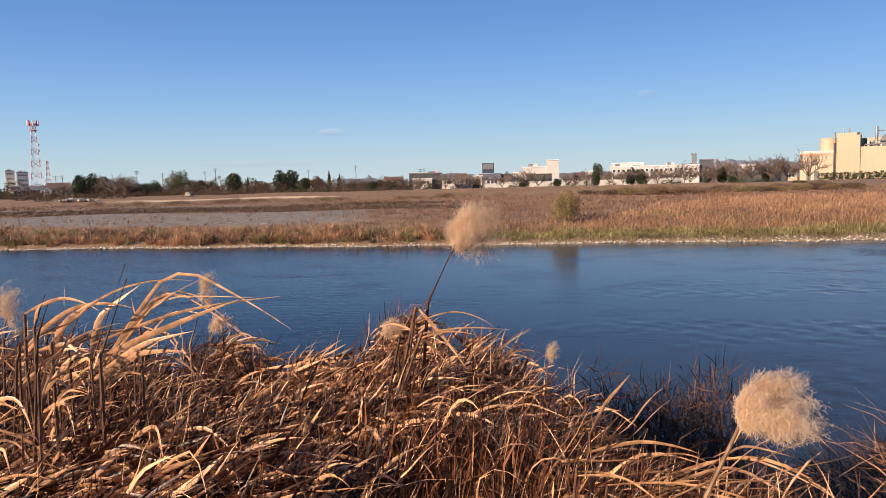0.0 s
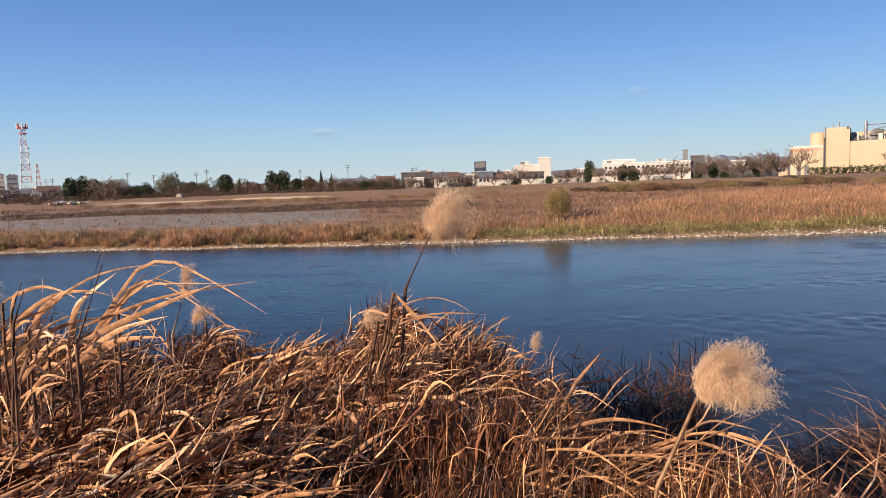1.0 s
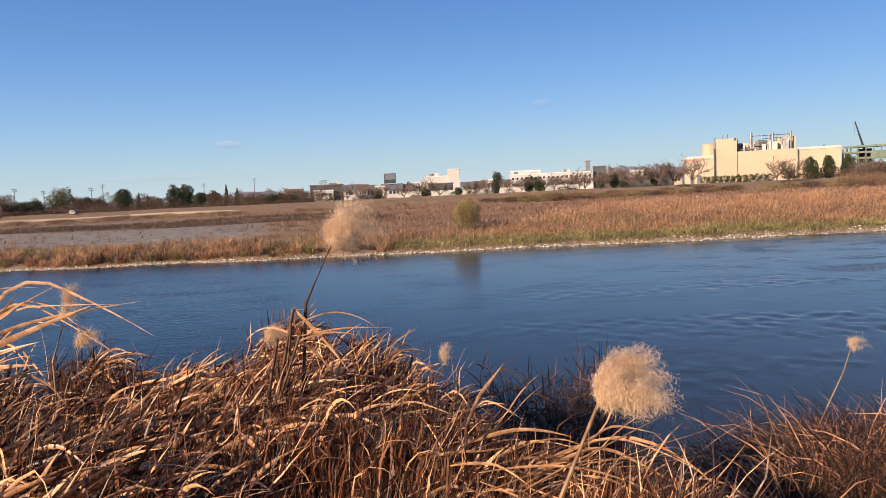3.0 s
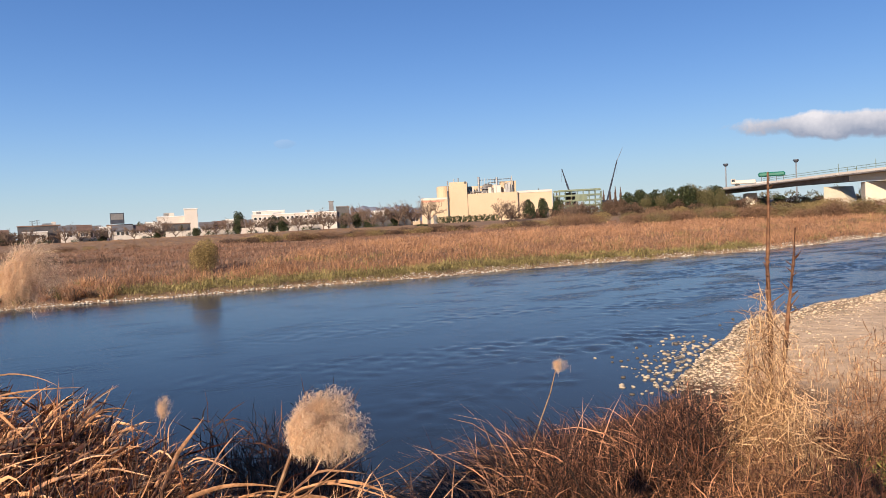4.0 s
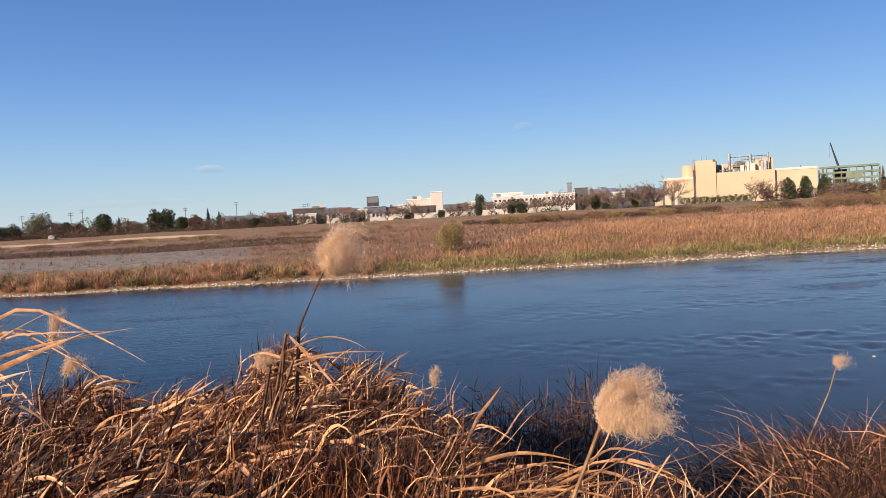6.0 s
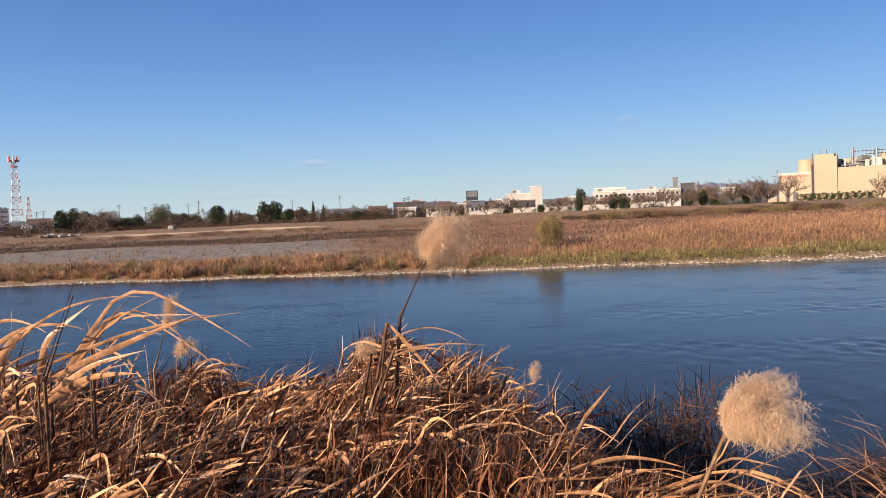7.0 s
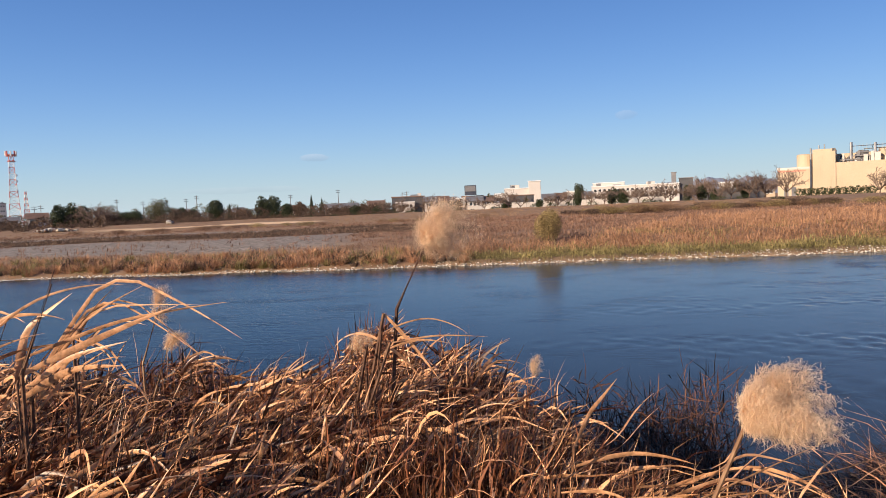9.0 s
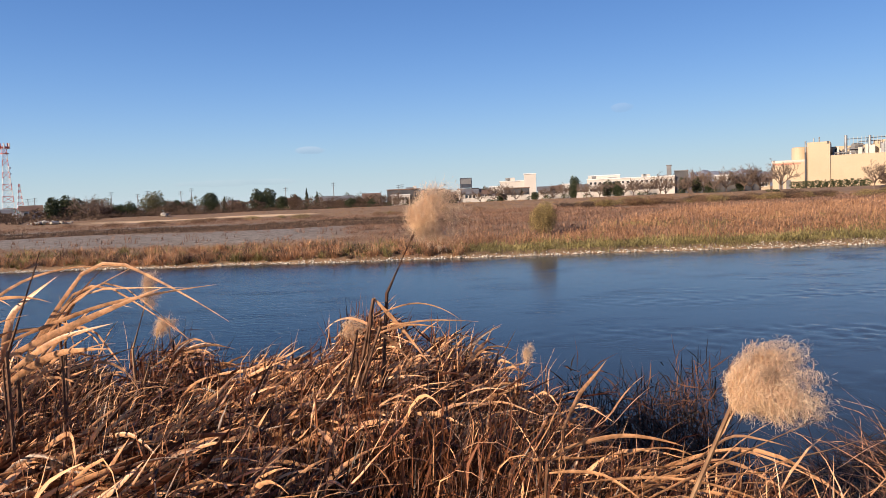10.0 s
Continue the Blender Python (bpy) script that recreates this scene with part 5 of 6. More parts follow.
def reed_bed():
    g = np.random.default_rng(41)
    n = 3600
    x, y, r, far = reed_spots(g, n, 0.25)
    z0 = ground_z(x, y)
    top = reed_crown(x, y) - np.abs(g.normal(0, 0.10, n)) - np.maximum(0, r - reed_edge(np.degrees(np.arctan2(x, y)))) * 0.7
    h = np.clip(top - z0, 0.25, 3)
    culm = ribbons(np.stack([x, y, z0 - 0.05], -1), g.normal(80, 60, n), g.normal(86, 6, n), h, g.uniform(0.004, 0.010, n), g.uniform(0, 14, n), 4, 0.8, belly=False)

    def in_mat(count, depth, spill, outer=0.0):
        x, y, r, far = reed_spots(g, count, spill)
        if outer:
            x2, y2, r2, _ = reed_spots(g, count, spill)
            swap = (r < 1.95 + 0.2 * (np.arctan2(x, y) > -0.28)) & (np.arctan2(x, y) > -0.42) & (g.random(count) < outer)
            x, y, r = np.where(swap, x2, x), np.where(swap, y2, y), np.where(swap, r2, r)
        over = np.maximum(0, r - reed_edge(np.degrees(np.arctan2(x, y))))
        z = reed_crown(x, y) - np.minimum(g.exponential(depth, count), 0.9) - over * 0.8
        return np.stack([x, y, np.maximum(z, ground_z(x, y) + 0.05)], -1)

    def thin_out(q, bare):
        """Leaves are few in the trodden middle near the eye, thick upstream and along the far fringe."""
        az, r = np.degrees(np.arctan2(q[:, 0], q[:, 1])), np.hypot(q[:, 0], q[:, 1])
        mid = smooth01((az + 14) / 7) * smooth01((9 - az) / 6) * smooth01((2.5 - r) / 0.4)
        return q[g.random(len(q)) > bare * mid]

    q = thin_out(in_mat(7000, 0.06, 0.06), 0.93)
    c = len(q)
    lift = 10 + 26 * wob(q[:, 0], q[:, 1], 4.3, 2.2)
    near = smooth01((2.3 - np.hypot(q[:, 0], q[:, 1])) / 0.8)
    blown = ribbons(q, g.normal(86, 34, c) + 20 * wob(q[:, 0], q[:, 1], 3.3, 0.7), lift + g.normal(0, 22, c), g.uniform(0.08, 0.24, c) + 0.12 * (g.random(c) < 0.15), g.uniform(0.004, 0.010, c) + g.uniform(0.004, 0.012, c) * (g.random(c) < 0.40) * (0.5 + 0.5 * near), g.uniform(5, 75, c), 6, 0.35,
                    g.normal(0, 50, c), roll=g.uniform(20, 160, c), kink=g.normal(0, 16, c) + 45 * (g.random(c) < 0.2))
    c = 1500
    az, r = np.radians(g.uniform(-44, -19, c)), g.uniform(1.22, 2.3, c)
    q = np.stack([r * np.sin(az), r * np.cos(az), reed_crown(r * np.sin(az), r * np.cos(az)) - g.exponential(0.06, c) + 0.02], -1)
    broad = ribbons(q, g.normal(86, 16, c), g.normal(12, 16, c), g.uniform(0.12, 0.30, c), g.uniform(0.009, 0.021, c), g.uniform(0, 50, c), 7, 0.3, g.normal(0, 30, c), roll=g.normal(72, 24, c), kink=g.normal(0, 14, c))
    c = 2100
    az = np.where(g.random(c) < 0.4, g.normal(-12, 4, c), g.uniform(-40, 4, c))
    r = np.where(az < -22, g.uniform(1.5, 2.5, c), 2.2 + (reed_edge(az) - 2.2) * g.random(c))
    q = np.stack([r * np.sin(np.radians(az)), r * np.cos(np.radians(az)), 0 * r], -1)
    q[:, 2] = reed_crown(q[:, 0], q[:, 1]) + 0.03 - g.exponential(0.03, c)
    topmost = ribbons(q, g.normal(86, 28, c), g.normal(8, 22, c), g.uniform(0.08, 0.24, c), g.uniform(0.006, 0.017, c), g.uniform(0, 70, c), 6, 0.3, g.normal(0, 40, c), roll=g.normal(72, 30, c), kink=g.normal(0, 22, c))
    q = thin_out(in_mat(3400, 0.07, 0.05), 0.8)
    c = len(q)
    torn = ribbons(q, g.normal(85, 50, c), g.normal(14, 26, c), g.uniform(0.05, 0.16, c), g.uniform(0.009, 0.019, c), g.uniform(-10, 60, c), 4, 0.3,
                   g.normal(0, 70, c), roll=g.uniform(10, 170, c), kink=g.normal(0, 35, c))
    q = thin_out(in_mat(10000, 0.15, 0.08), 0.62)
    c = len(q)
    bits = ribbons(q, g.normal(88, 70, c), g.normal(34, 36, c), g.uniform(0.04, 0.14, c), g.uniform(0.002, 0.007, c), g.uniform(-20, 80, c), 3, 0.0,
                   g.normal(0, 80, c), roll=g.uniform(0, 180, c), kink=g.normal(0, 30, c))
    # deep leaf bits share the stalks' darkened colour in place of shade
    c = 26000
    shade_bits = ribbons(in_mat(c, 0.20, 0.08), g.normal(88, 70, c), g.normal(38, 36, c), g.uniform(0.05, 0.20, c), g.uniform(0.003, 0.010, c), g.uniform(-30, 70, c), 2, 0.0,
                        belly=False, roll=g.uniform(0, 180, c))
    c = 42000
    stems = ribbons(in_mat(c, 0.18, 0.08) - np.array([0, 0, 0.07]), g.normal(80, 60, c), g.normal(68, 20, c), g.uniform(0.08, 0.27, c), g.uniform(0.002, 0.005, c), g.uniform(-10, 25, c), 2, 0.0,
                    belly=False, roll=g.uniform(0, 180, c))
    c = 19000
    az, r = np.radians(g.uniform(-24, 14, c)), g.uniform(1.22, 2.5, c)
    q = np.stack([r * np.sin(az), r * np.cos(az), 0 * r], -1)
    q[:, 2] = reed_crown(q[:, 0], q[:, 1]) - 0.14 - g.exponential(0.06, c) + 0.05 * wob(q[:, 0], q[:, 1], 9.0, 1.0)
    fine = ribbons(q, g.normal(80, 70, c), g.normal(72, 19, c), g.uniform(0.08, 0.24, c), g.uniform(0.002, 0.005, c), g.uniform(-10, 30, c), 2, 0.0, belly=False, roll=g.uniform(0, 180, c))
    c = 2400
    wisps = ribbons(in_mat(c, 0.03, 0.14), g.normal(85, 60, c), g.normal(48, 26, c), g.uniform(0.10, 0.28, c), g.uniform(0.002, 0.005, c), g.uniform(0, 110, c), 5, 0.0,
                    belly=False, roll=g.uniform(0, 180, c), kink=g.normal(0, 30, c))
    tagged(join_strips("reed_stalks", [culm, stems, shade_bits, fine], M["shaded_culm"]), "thicket of dry reed stalks on the near bank", "reeds", kind="stuff")
    tagged(join_strips("reed_leaves", [blown, broad, topmost, torn, bits, wisps], M["reed_leaf"], smooth=True), "curled orange-brown dry reed leaves of the near bank", "reeds", kind="stuff")


reed_bed()


def along(az, el, d):
    return Vector((d * math.cos(radians(el)) * math.sin(radians(az)), d * math.cos(radians(el)) * math.cos(radians(az)), EYE + d * math.sin(radians(el))))


def foot_below(p, dx, dy):
    x, y = p.x + dx, p.y + dy
    return Vector((x, y, float(ground_z(x, y)) - 0.05))


def one_leaf(parent, p, head, rise, length, width, droop, twist=0.0, fold=None, name="leaf"):
    v = ribbons(np.array([p]), np.array([head]), np.array([rise]), np.array([length]), np.array([width]), np.array([droop]), 12, 0.3, np.array([twist]), roll=np.array([70.0]),
                kink=np.array([0.45 * twist + 7.0 if fold is None else fold]), kink_turn=0.7 if fold is None else 0.1)
    return join_strips(name, [v], M["reed_leaf"], parent, True)


def fan(g, base, az, centre, radii, strands, hairs, hair, wisp):
    """Hairs along strands that arch from the plume's base to tufts over an egg-shaped head; wisp: how far the lee side thins out."""
    right, fwd, up = np.array((math.cos(radians(az)), -math.sin(radians(az)), 0)), np.array((math.sin(radians(az)), math.cos(radians(az)), 0)), np.array((0, 0, 1.0))
    tufts = g.normal(size=(26, 3))
    tufts /= np.linalg.norm(tufts, axis=1)[:, None]
    q = tufts[g.integers(0, 26, strands)] + g.normal(0, 0.30, (strands, 3))
    q *= (g.uniform(0.62, 1.10, strands) / np.linalg.norm(q, axis=1))[:, None]
    q = q * np.array(radii) + np.array((centre[0], 0, centre[1]))
    ln = np.linalg.norm(q, axis=1)[:, None]
    c = q * 0.45 + ln * np.array((-0.16, 0.0, 0.30)) + g.normal(0, 0.05, (strands, 3)) * ln
    k = g.integers(0, strands, int(hairs * 1.5))
    u = g.uniform(0.10, 1.0, len(k)) ** 0.62
    keep = g.random(len(k)) > wisp * smooth01((q[k, 0] * u - centre[0] * 0.5) / (radii[0] * 1.3))
    k, u = k[keep][:hairs], u[keep][:hairs][:, None]
    p = 2 * u * (1 - u) * c[k] + u * u * q[k]
    d = 2 * (1 - 2 * u) * c[k] + 2 * u * q[k]
    d = d / np.linalg.norm(d, axis=1)[:, None] + g.normal(0, 1.0, (len(k), 3))
    d /= np.linalg.norm(d, axis=1)[:, None]
    p = p + g.normal(0, 0.045 * radii[0], (len(k), 3))
    turn = np.stack([right, fwd, up])
    p, d = np.array(base) + p @ turn, d @ turn
    n = len(k)
    return ribbons(p, np.degrees(np.arctan2(d[:, 0], d[:, 1])), np.degrees(np.arcsin(d[:, 2])), (g.uniform(0.4, 1.3, n) + 1.2 * (g.random(n) < 0.02)) * hair, 0.00065 * g.uniform(0.6, 1.3, n),
                   g.normal(90, 150, n), 4, twist=g.normal(0, 120, n), belly=False)


def plume_reed(label, base, foot, az, centre, radii, strands, hairs, hair, seed, stem=0.005, bow=0.07, wisp=0.4):
    """A reed stalk from foot to the plume's base, and its fluffy plume."""
    g = np.random.default_rng(seed)
    t = thing("plume_reed", label, "reed", Matrix.Translation(foot), group="plumed reeds")
    f, b = Vector(foot), Vector(base)
    mid = b + Vector((-bow, 0, -0.2))
    tip = b - f + Vector((math.cos(radians(az)) * centre[0] * 0.6, -math.sin(radians(az)) * centre[0] * 0.6, centre[1] * 0.6))
    part("stalk", a_tube([Vector((0, 0, 0)), mid - f, b - f, tip], [stem * 1.3, stem, stem * 0.75, stem * 0.2], 6), M["tuft"] if stem > 0.0055 else M["straw"], t)
    join_strips("plume", [fan(g, b - f, az, centre, radii, strands, hairs, hair, wisp)], M["plume"], t)
    return t


b = Vector((0.505, 1.357, EYE - 0.432))
plume_reed("reed bowed by the wind with a large fluffy buff plume", b, foot_below(b, -0.22, 0.05), 20.0, (0.078, 0.030), (0.079, 0.072, 0.074), 420, 42000, 0.0155, 51, 0.005, 0.09, 0.35)
b = along(-1.0, -3.75, 2.5)
plume_reed("tall reed with a wind-blown buff plume", b, foot_below(b, -0.25, 0.0), -1.1, (0.092, 0.052), (0.105, 0.085, 0.102), 260, 12000, 0.034, 52, 0.006, 0.10, 0.85)
b = Vector((0.56, 4.33, EYE - 1.06))
plume_reed("short reed with a small pale plume", b, foot_below(b, -0.03, 0.0), 7.2, (0.02, 0.06), (0.042, 0.04, 0.075), 40, 2200, 0.03, 53)
b = along(37.6, -12.0, 6.2)
plume_reed("lone leaning reed with a small pale plume", b, foot_below(b, -0.50, 0.1), 38.1, (0.045, 0.02), (0.085, 0.06, 0.055), 60, 3000, 0.030, 54)
for k, (az, el, w, h) in enumerate(((-20.4, -7.2, 0.035, 0.07), (-19.8, -9.6, 0.055, 0.045), (-6.4, -11.0, 0.05, 0.05), (-33.5, -7.6, 0.05, 0.10))):
    b = along(az, el, 3.2)
    plume_reed("reed with a ragged pale plume behind the thicket", b, foot_below(b, -0.06, 0.0), az, (w * 0.6, h * 0.5), (w, w * 0.8, h), 40, 2400, 0.028, 60 + k)


def tall_reed(label, az, el, d, leaves, stem=0.006, lean=(0.0, 0.0), tip=0.0):
    """A stalk whose leaves spring from near the point given; each leaf: heading, rise, length, width, droop, twist, drop below that point."""
    p = along(az, el, d)
    f = foot_below(p, *lean)
    t = thing("tall_reed", label, "reed", Matrix.Translation(f), group="tall reeds")
    top = p - f
    part("stalk", a_tube([Vector((0, 0, 0)), top * 0.5 + Vector((0.02, 0, 0)), top, top + Vector((tip * 0.4, 0, tip))], [stem * 1.2, stem, stem * 0.8, stem * 0.35], 6), M["tuft"], t)
    for head, rise, length, width, droop, twist, drop, *fold in leaves:
        one_leaf(t, top + Vector((0, 0, -drop)), head, rise, length, width, droop, twist, *fold)
    return t


tall_reed("tall dry reed with long leaves arching downwind", -28.3, -11.4, 2.5,
          [(92, 55, 0.80, 0.012, 18, 30, 0.0, 72), (88, 52, 0.74, 0.008, 14, -20, 0.02, 84), (94, 50, 0.62, 0.007, 10, 30, 0.01, 44), (90, 57, 0.70, 0.009, 20, 10, 0.03, 78), (91, 53, 0.46, 0.008, 10, 15, 0.0, 20), (93, 56, 0.42, 0.007, 6, -25, 0.03, 8), (89, 49, 0.52, 0.009, 12, 40, 0.05, 96), (86, 54, 0.34, 0.009, 12, 0, 0.05, 10), (92, 48, 0.30, 0.010, 8, 20, 0.08, 12)], 0.007, (-0.05, 0))
tall_reed("dry reed with one long thin arching leaf", -31.5, -9.0, 2.3, [(92, 44, 0.46, 0.008, 48, 10, 0.0, 6), (80, 75, 0.24, 0.020, 20, 30, 0.06, 30)], 0.006, (-0.05, 0))
tall_reed("reed with a broad dark leaf blown level", -28.6, -10.5, 2.2, [(90, 24, 0.42, 0.020, 6, 20, 0.0, 0), (95, 34, 0.30, 0.016, 10, 40, 0.04, 14)], 0.006, (-0.05, 0), 0.22)
tall_reed("dark upright reed with a broad twisted leaf", -29.0, -11.0, 2.4, [(60, 80, 0.30, 0.022, 10, 70, 0.0), (90, 33, 0.32, 0.022, 20, 20, 0.05), (90, 20, 0.60, 0.012, 8, 0, -0.06)], 0.004, (-0.03, 0), 0.3)
tall_reed("thin pale bare reed stalk", -25.4, -8.5, 2.6, [(80, 62, 0.16, 0.007, 10, 0, 0.0)], 0.004, (-0.12, 0), 0.14)
tall_reed("reed with a curled leaf tip", -32.8, -7.0, 2.5, [(92, 28, 0.26, 0.012, 45, 20, 0.0), (95, 45, 0.4, 0.016, 60, 0, 0.1), (70, 30, 0.35, 0.014, 30, 0, 0.16)], 0.006, (-0.1, 0))
tall_reed("leaning reed with one stiff pointed leaf", 9.3, -18.6, 2.0, [(78, 60, 0.20, 0.015, -8, 20, 0.0), (92, 15, 0.3, 0.016, 30, 0, 0.05)], 0.006, (-0.15, 0.05))
t = tall_reed("cluster of broken dark reed stalks", -4.3, -8.6, 2.5, [(85, -50, 0.30, 0.014, 8, 0, 0.0, 0), (88, 8, 0.34, 0.007, 10, 20, 0.10, 6), (92, 24, 0.30, 0.006, 60, 10, 0.06, 10), (95, 20, 0.22, 0.010, 30, 0, 0.12), (60, -40, 0.2, 0.012, 10, 0, 0.1), (280, 35, 0.2, 0.009, 90, 0, 0.1)], 0.008, (-0.42, 0))
top_z = along(-4.3, -8.6, 2.5).z - float(ground_z(-0.3, 2.4))
for x0, x1, y1, dz in ((0.10, 0.36, 0.02, 0.05), (0.22, 0.41, -0.01, 0.0), (0.30, 0.35, 0.05, 0.13), (0.02, 0.44, -0.04, 0.03)):
    part("broken_stalk", a_tube([(x0, 0.5 * y1, 0.4), (x0 * 0.45 + x1 * 0.55 + 0.02, y1, top_z * 0.7), (x1, y1, top_z - dz)], [0.009, 0.008, 0.005], 6), M["tuft"], t)
g = np.random.default_rng(91)
for k in range(34):
    az = g.uniform(-36, 20)
    r = g.uniform(1.9 if az < -13 else 2.5, min(3.0, float(reed_edge(az)) + 0.01)) if az < 4 else g.uniform(1.45, float(reed_edge(az)))
    sx, sy = polar(az, r)
    p_el = math.degrees(math.atan2(float(reed_crown(sx, sy)) - EYE - g.uniform(0.0, 0.08), r))
    tall_reed("dry reed with broad orange leaves blown downwind", az, p_el, r,
              [(g.normal(88, 25), g.uniform(0, 38), g.uniform(0.14, 0.32), g.uniform(0.008, 0.016), g.uniform(0, 50), g.normal(0, 40), 0.05 * j) for j in range(3)], 0.005, (g.normal(-0.08, 0.05), g.normal(0, 0.04)))
for k in range(10):
    az, el = g.uniform(-33, -13), g.uniform(-25, -19)
    r = 0.80 / math.tan(radians(-el))
    tall_reed("reed with a broad pale leaf blown level", az, el, r, [(g.normal(92, 12), g.uniform(-2, 18), g.uniform(0.2, 0.34), g.uniform(0.013, 0.020), g.uniform(5, 40), g.normal(0, 20), 0.0)], 0.004, (-0.05, 0.0))
# a dense clump at the upstream end
for k in range(26):
    az, el = g.uniform(-38, -25), g.uniform(-14.0, -7.5)
    tall_reed("ragged dry reed with torn leaves in a dense clump", az, el, g.uniform(2.1, 2.9),
              [(g.normal(88, 30), g.normal(40, 24), g.uniform(0.10, 0.34), g.uniform(0.005, 0.015), g.uniform(0, 90), g.normal(0, 60), 0.07 * j) for j in range(4)], 0.005, (g.normal(-0.1, 0.06), g.normal(0, 0.05)), g.uniform(0, 0.12))
# bowed stalks and torn leaves lying over the gap at the reed bed's downstream end
g = np.random.default_rng(92)
tall_reed("long bleached reed leaf arching over the water's edge", 14.0, -22.0, 2.0, [(92, 22, 0.62, 0.013, 62, 25, 0.0), (96, 30, 0.5, 0.008, 40, 40, 0.02)], 0.004, (-0.15, 0))
for k in range(26):
    az, el = g.uniform(7, 23), g.uniform(-26, -20.5)
    ln, rise = g.uniform(0.18, 0.5), g.uniform(-4, 30)
    tall_reed("bowed reed lying out over the water's edge", az, el, g.uniform(1.65, 2.1), [(g.normal(90, 14), rise, ln, g.uniform(0.005, 0.012), g.uniform(10, 70), g.normal(0, 70), 0.0),
                                                                                  (g.normal(92, 22), rise - g.uniform(5, 25), ln * 0.6, g.uniform(0.004, 0.009), g.uniform(0, 60), g.normal(0, 70), 0.02)], 0.004, (-0.15, 0))


# ---- near bank: grasses downstream ----
def grass_zone(name, label, seed, n, az0, az1, r0, r1, tall, mat, blades, width, lean=(20, 60), keep=None):
    g = np.random.default_rng(seed)
    az = np.radians(g.uniform(az0, az1, n))
    r = np.exp(g.uniform(math.log(r0), math.log(r1), n))
    x, y = r * np.sin(az), r * np.cos(az)
    ok = (shore_near(x) - y > 0.15)
    if keep is not None:
        ok &= keep(x, y, g)
    x, y = x[ok], y[ok]
    t = tall * g.uniform(0.6, 1.15, len(x))
    return tufts_mesh(name, label, "grass", g, x, y, t, M[mat], blades, np.full(len(x), width), lean, 4)


def tussock(label, az, r, tall, spread, blades, width, mat, seed, droop=(40, 130), wind=18):
    """One clump of arching blades."""
    g = np.random.default_rng(seed)
    x, y = polar(az, r)
    t = thing("grass_tussock", label, "grass", pose(x, y, float(ground_z(x, y)) - 0.03), group="grass tussocks")
    a = g.uniform(0, 360, blades)
    rad = spread * np.sqrt(g.random(blades))
    base = np.stack([rad * np.sin(np.radians(a)), rad * np.cos(np.radians(a)), np.zeros(blades)], -1)
    v = ribbons(base, a + g.normal(0, 80, blades) + wind * np.cos(np.radians(a)), 88 - 28 * rad / spread - g.uniform(0, 14, blades), tall * g.uniform(0.45, 1.15, blades),
                width * g.uniform(0.5, 1.4, blades), g.uniform(*droop, blades), 5, 0.3, g.normal(0, 60, blades))
    for k in range(4):
        join_strips("leaf_fan", [v[k::4]], M[mat], t, True)
    return t


g = np.random.default_rng(95)
for k in range(64):
    az = g.uniform(28, 51)
    r = g.uniform(4.2, 7.2)
    tussock("arching reddish tussock of dry grass on the near bank", az, r, g.uniform(0.55, 0.85) + 0.06 * (r - 4), 0.20, 120, 0.009, ("bracken", "bracken", "rust_and_shade")[k % 3], 200 + k, (50, 170), 30)


for k in range(15):
    az, r = g.uniform(29, 38), g.uniform(4.2, 5.8)
    tussock("arching bright tussock of dry grass on the near bank", az, r, g.uniform(0.75, 1.0) + 0.06 * (r - 4), 0.18, 110, 0.009, ("tuft", "bracken", "reed_leaf")[k % 3], 260 + k, (60, 170), 30)


for k in range(12):
    az, r = g.uniform(28.5, 35), g.uniform(3.5, 4.6)
    tussock("tan arching tussock of dry grass above the water", az, r, g.uniform(0.7, 0.95), 0.16, 120, 0.008, ("tuft", "bracken", "bracken")[k % 3], 280 + k, (60, 170), 30)


def thicket(label, az, r, wide, tall, n, mat, seed, length=(0.08, 0.32), width=(0.002, 0.007), rise=(50, 35)):
    """A mound of tangled dead stems and leaves."""
    g = np.random.default_rng(seed)
    x, y = polar(az, r)
    t = thing("weed_mound", label, "weeds", pose(x, y, float(ground_z(x, y)) - 0.03), group="weed mounds")
    q = g.normal(size=(n, 3)) * np.array([wide * 0.5, wide * 0.5, 0])
    hump = tall * np.exp(-(q[:, 0] ** 2 + q[:, 1] ** 2) / (wide * wide * 0.6))
    q[:, 2] = hump * g.uniform(0.0, 0.9, n) + ground_z(x + q[:, 0], y + q[:, 1]) - float(ground_z(x, y))
    vs = []
    for k in range(4):
        m = len(q[k::4])
        v = ribbons(q[k::4], g.uniform(0, 360, m), g.normal(*rise, m), g.uniform(*length, m), g.uniform(*width, m), g.uniform(-40, 90, m), 2, 0.0, g.normal(0, 60, m), roll=g.uniform(0, 180, m))
        vs.append(v)
    tagged(join_strips("tangle", vs, M[mat], t, True), kind="stuff")
    return t


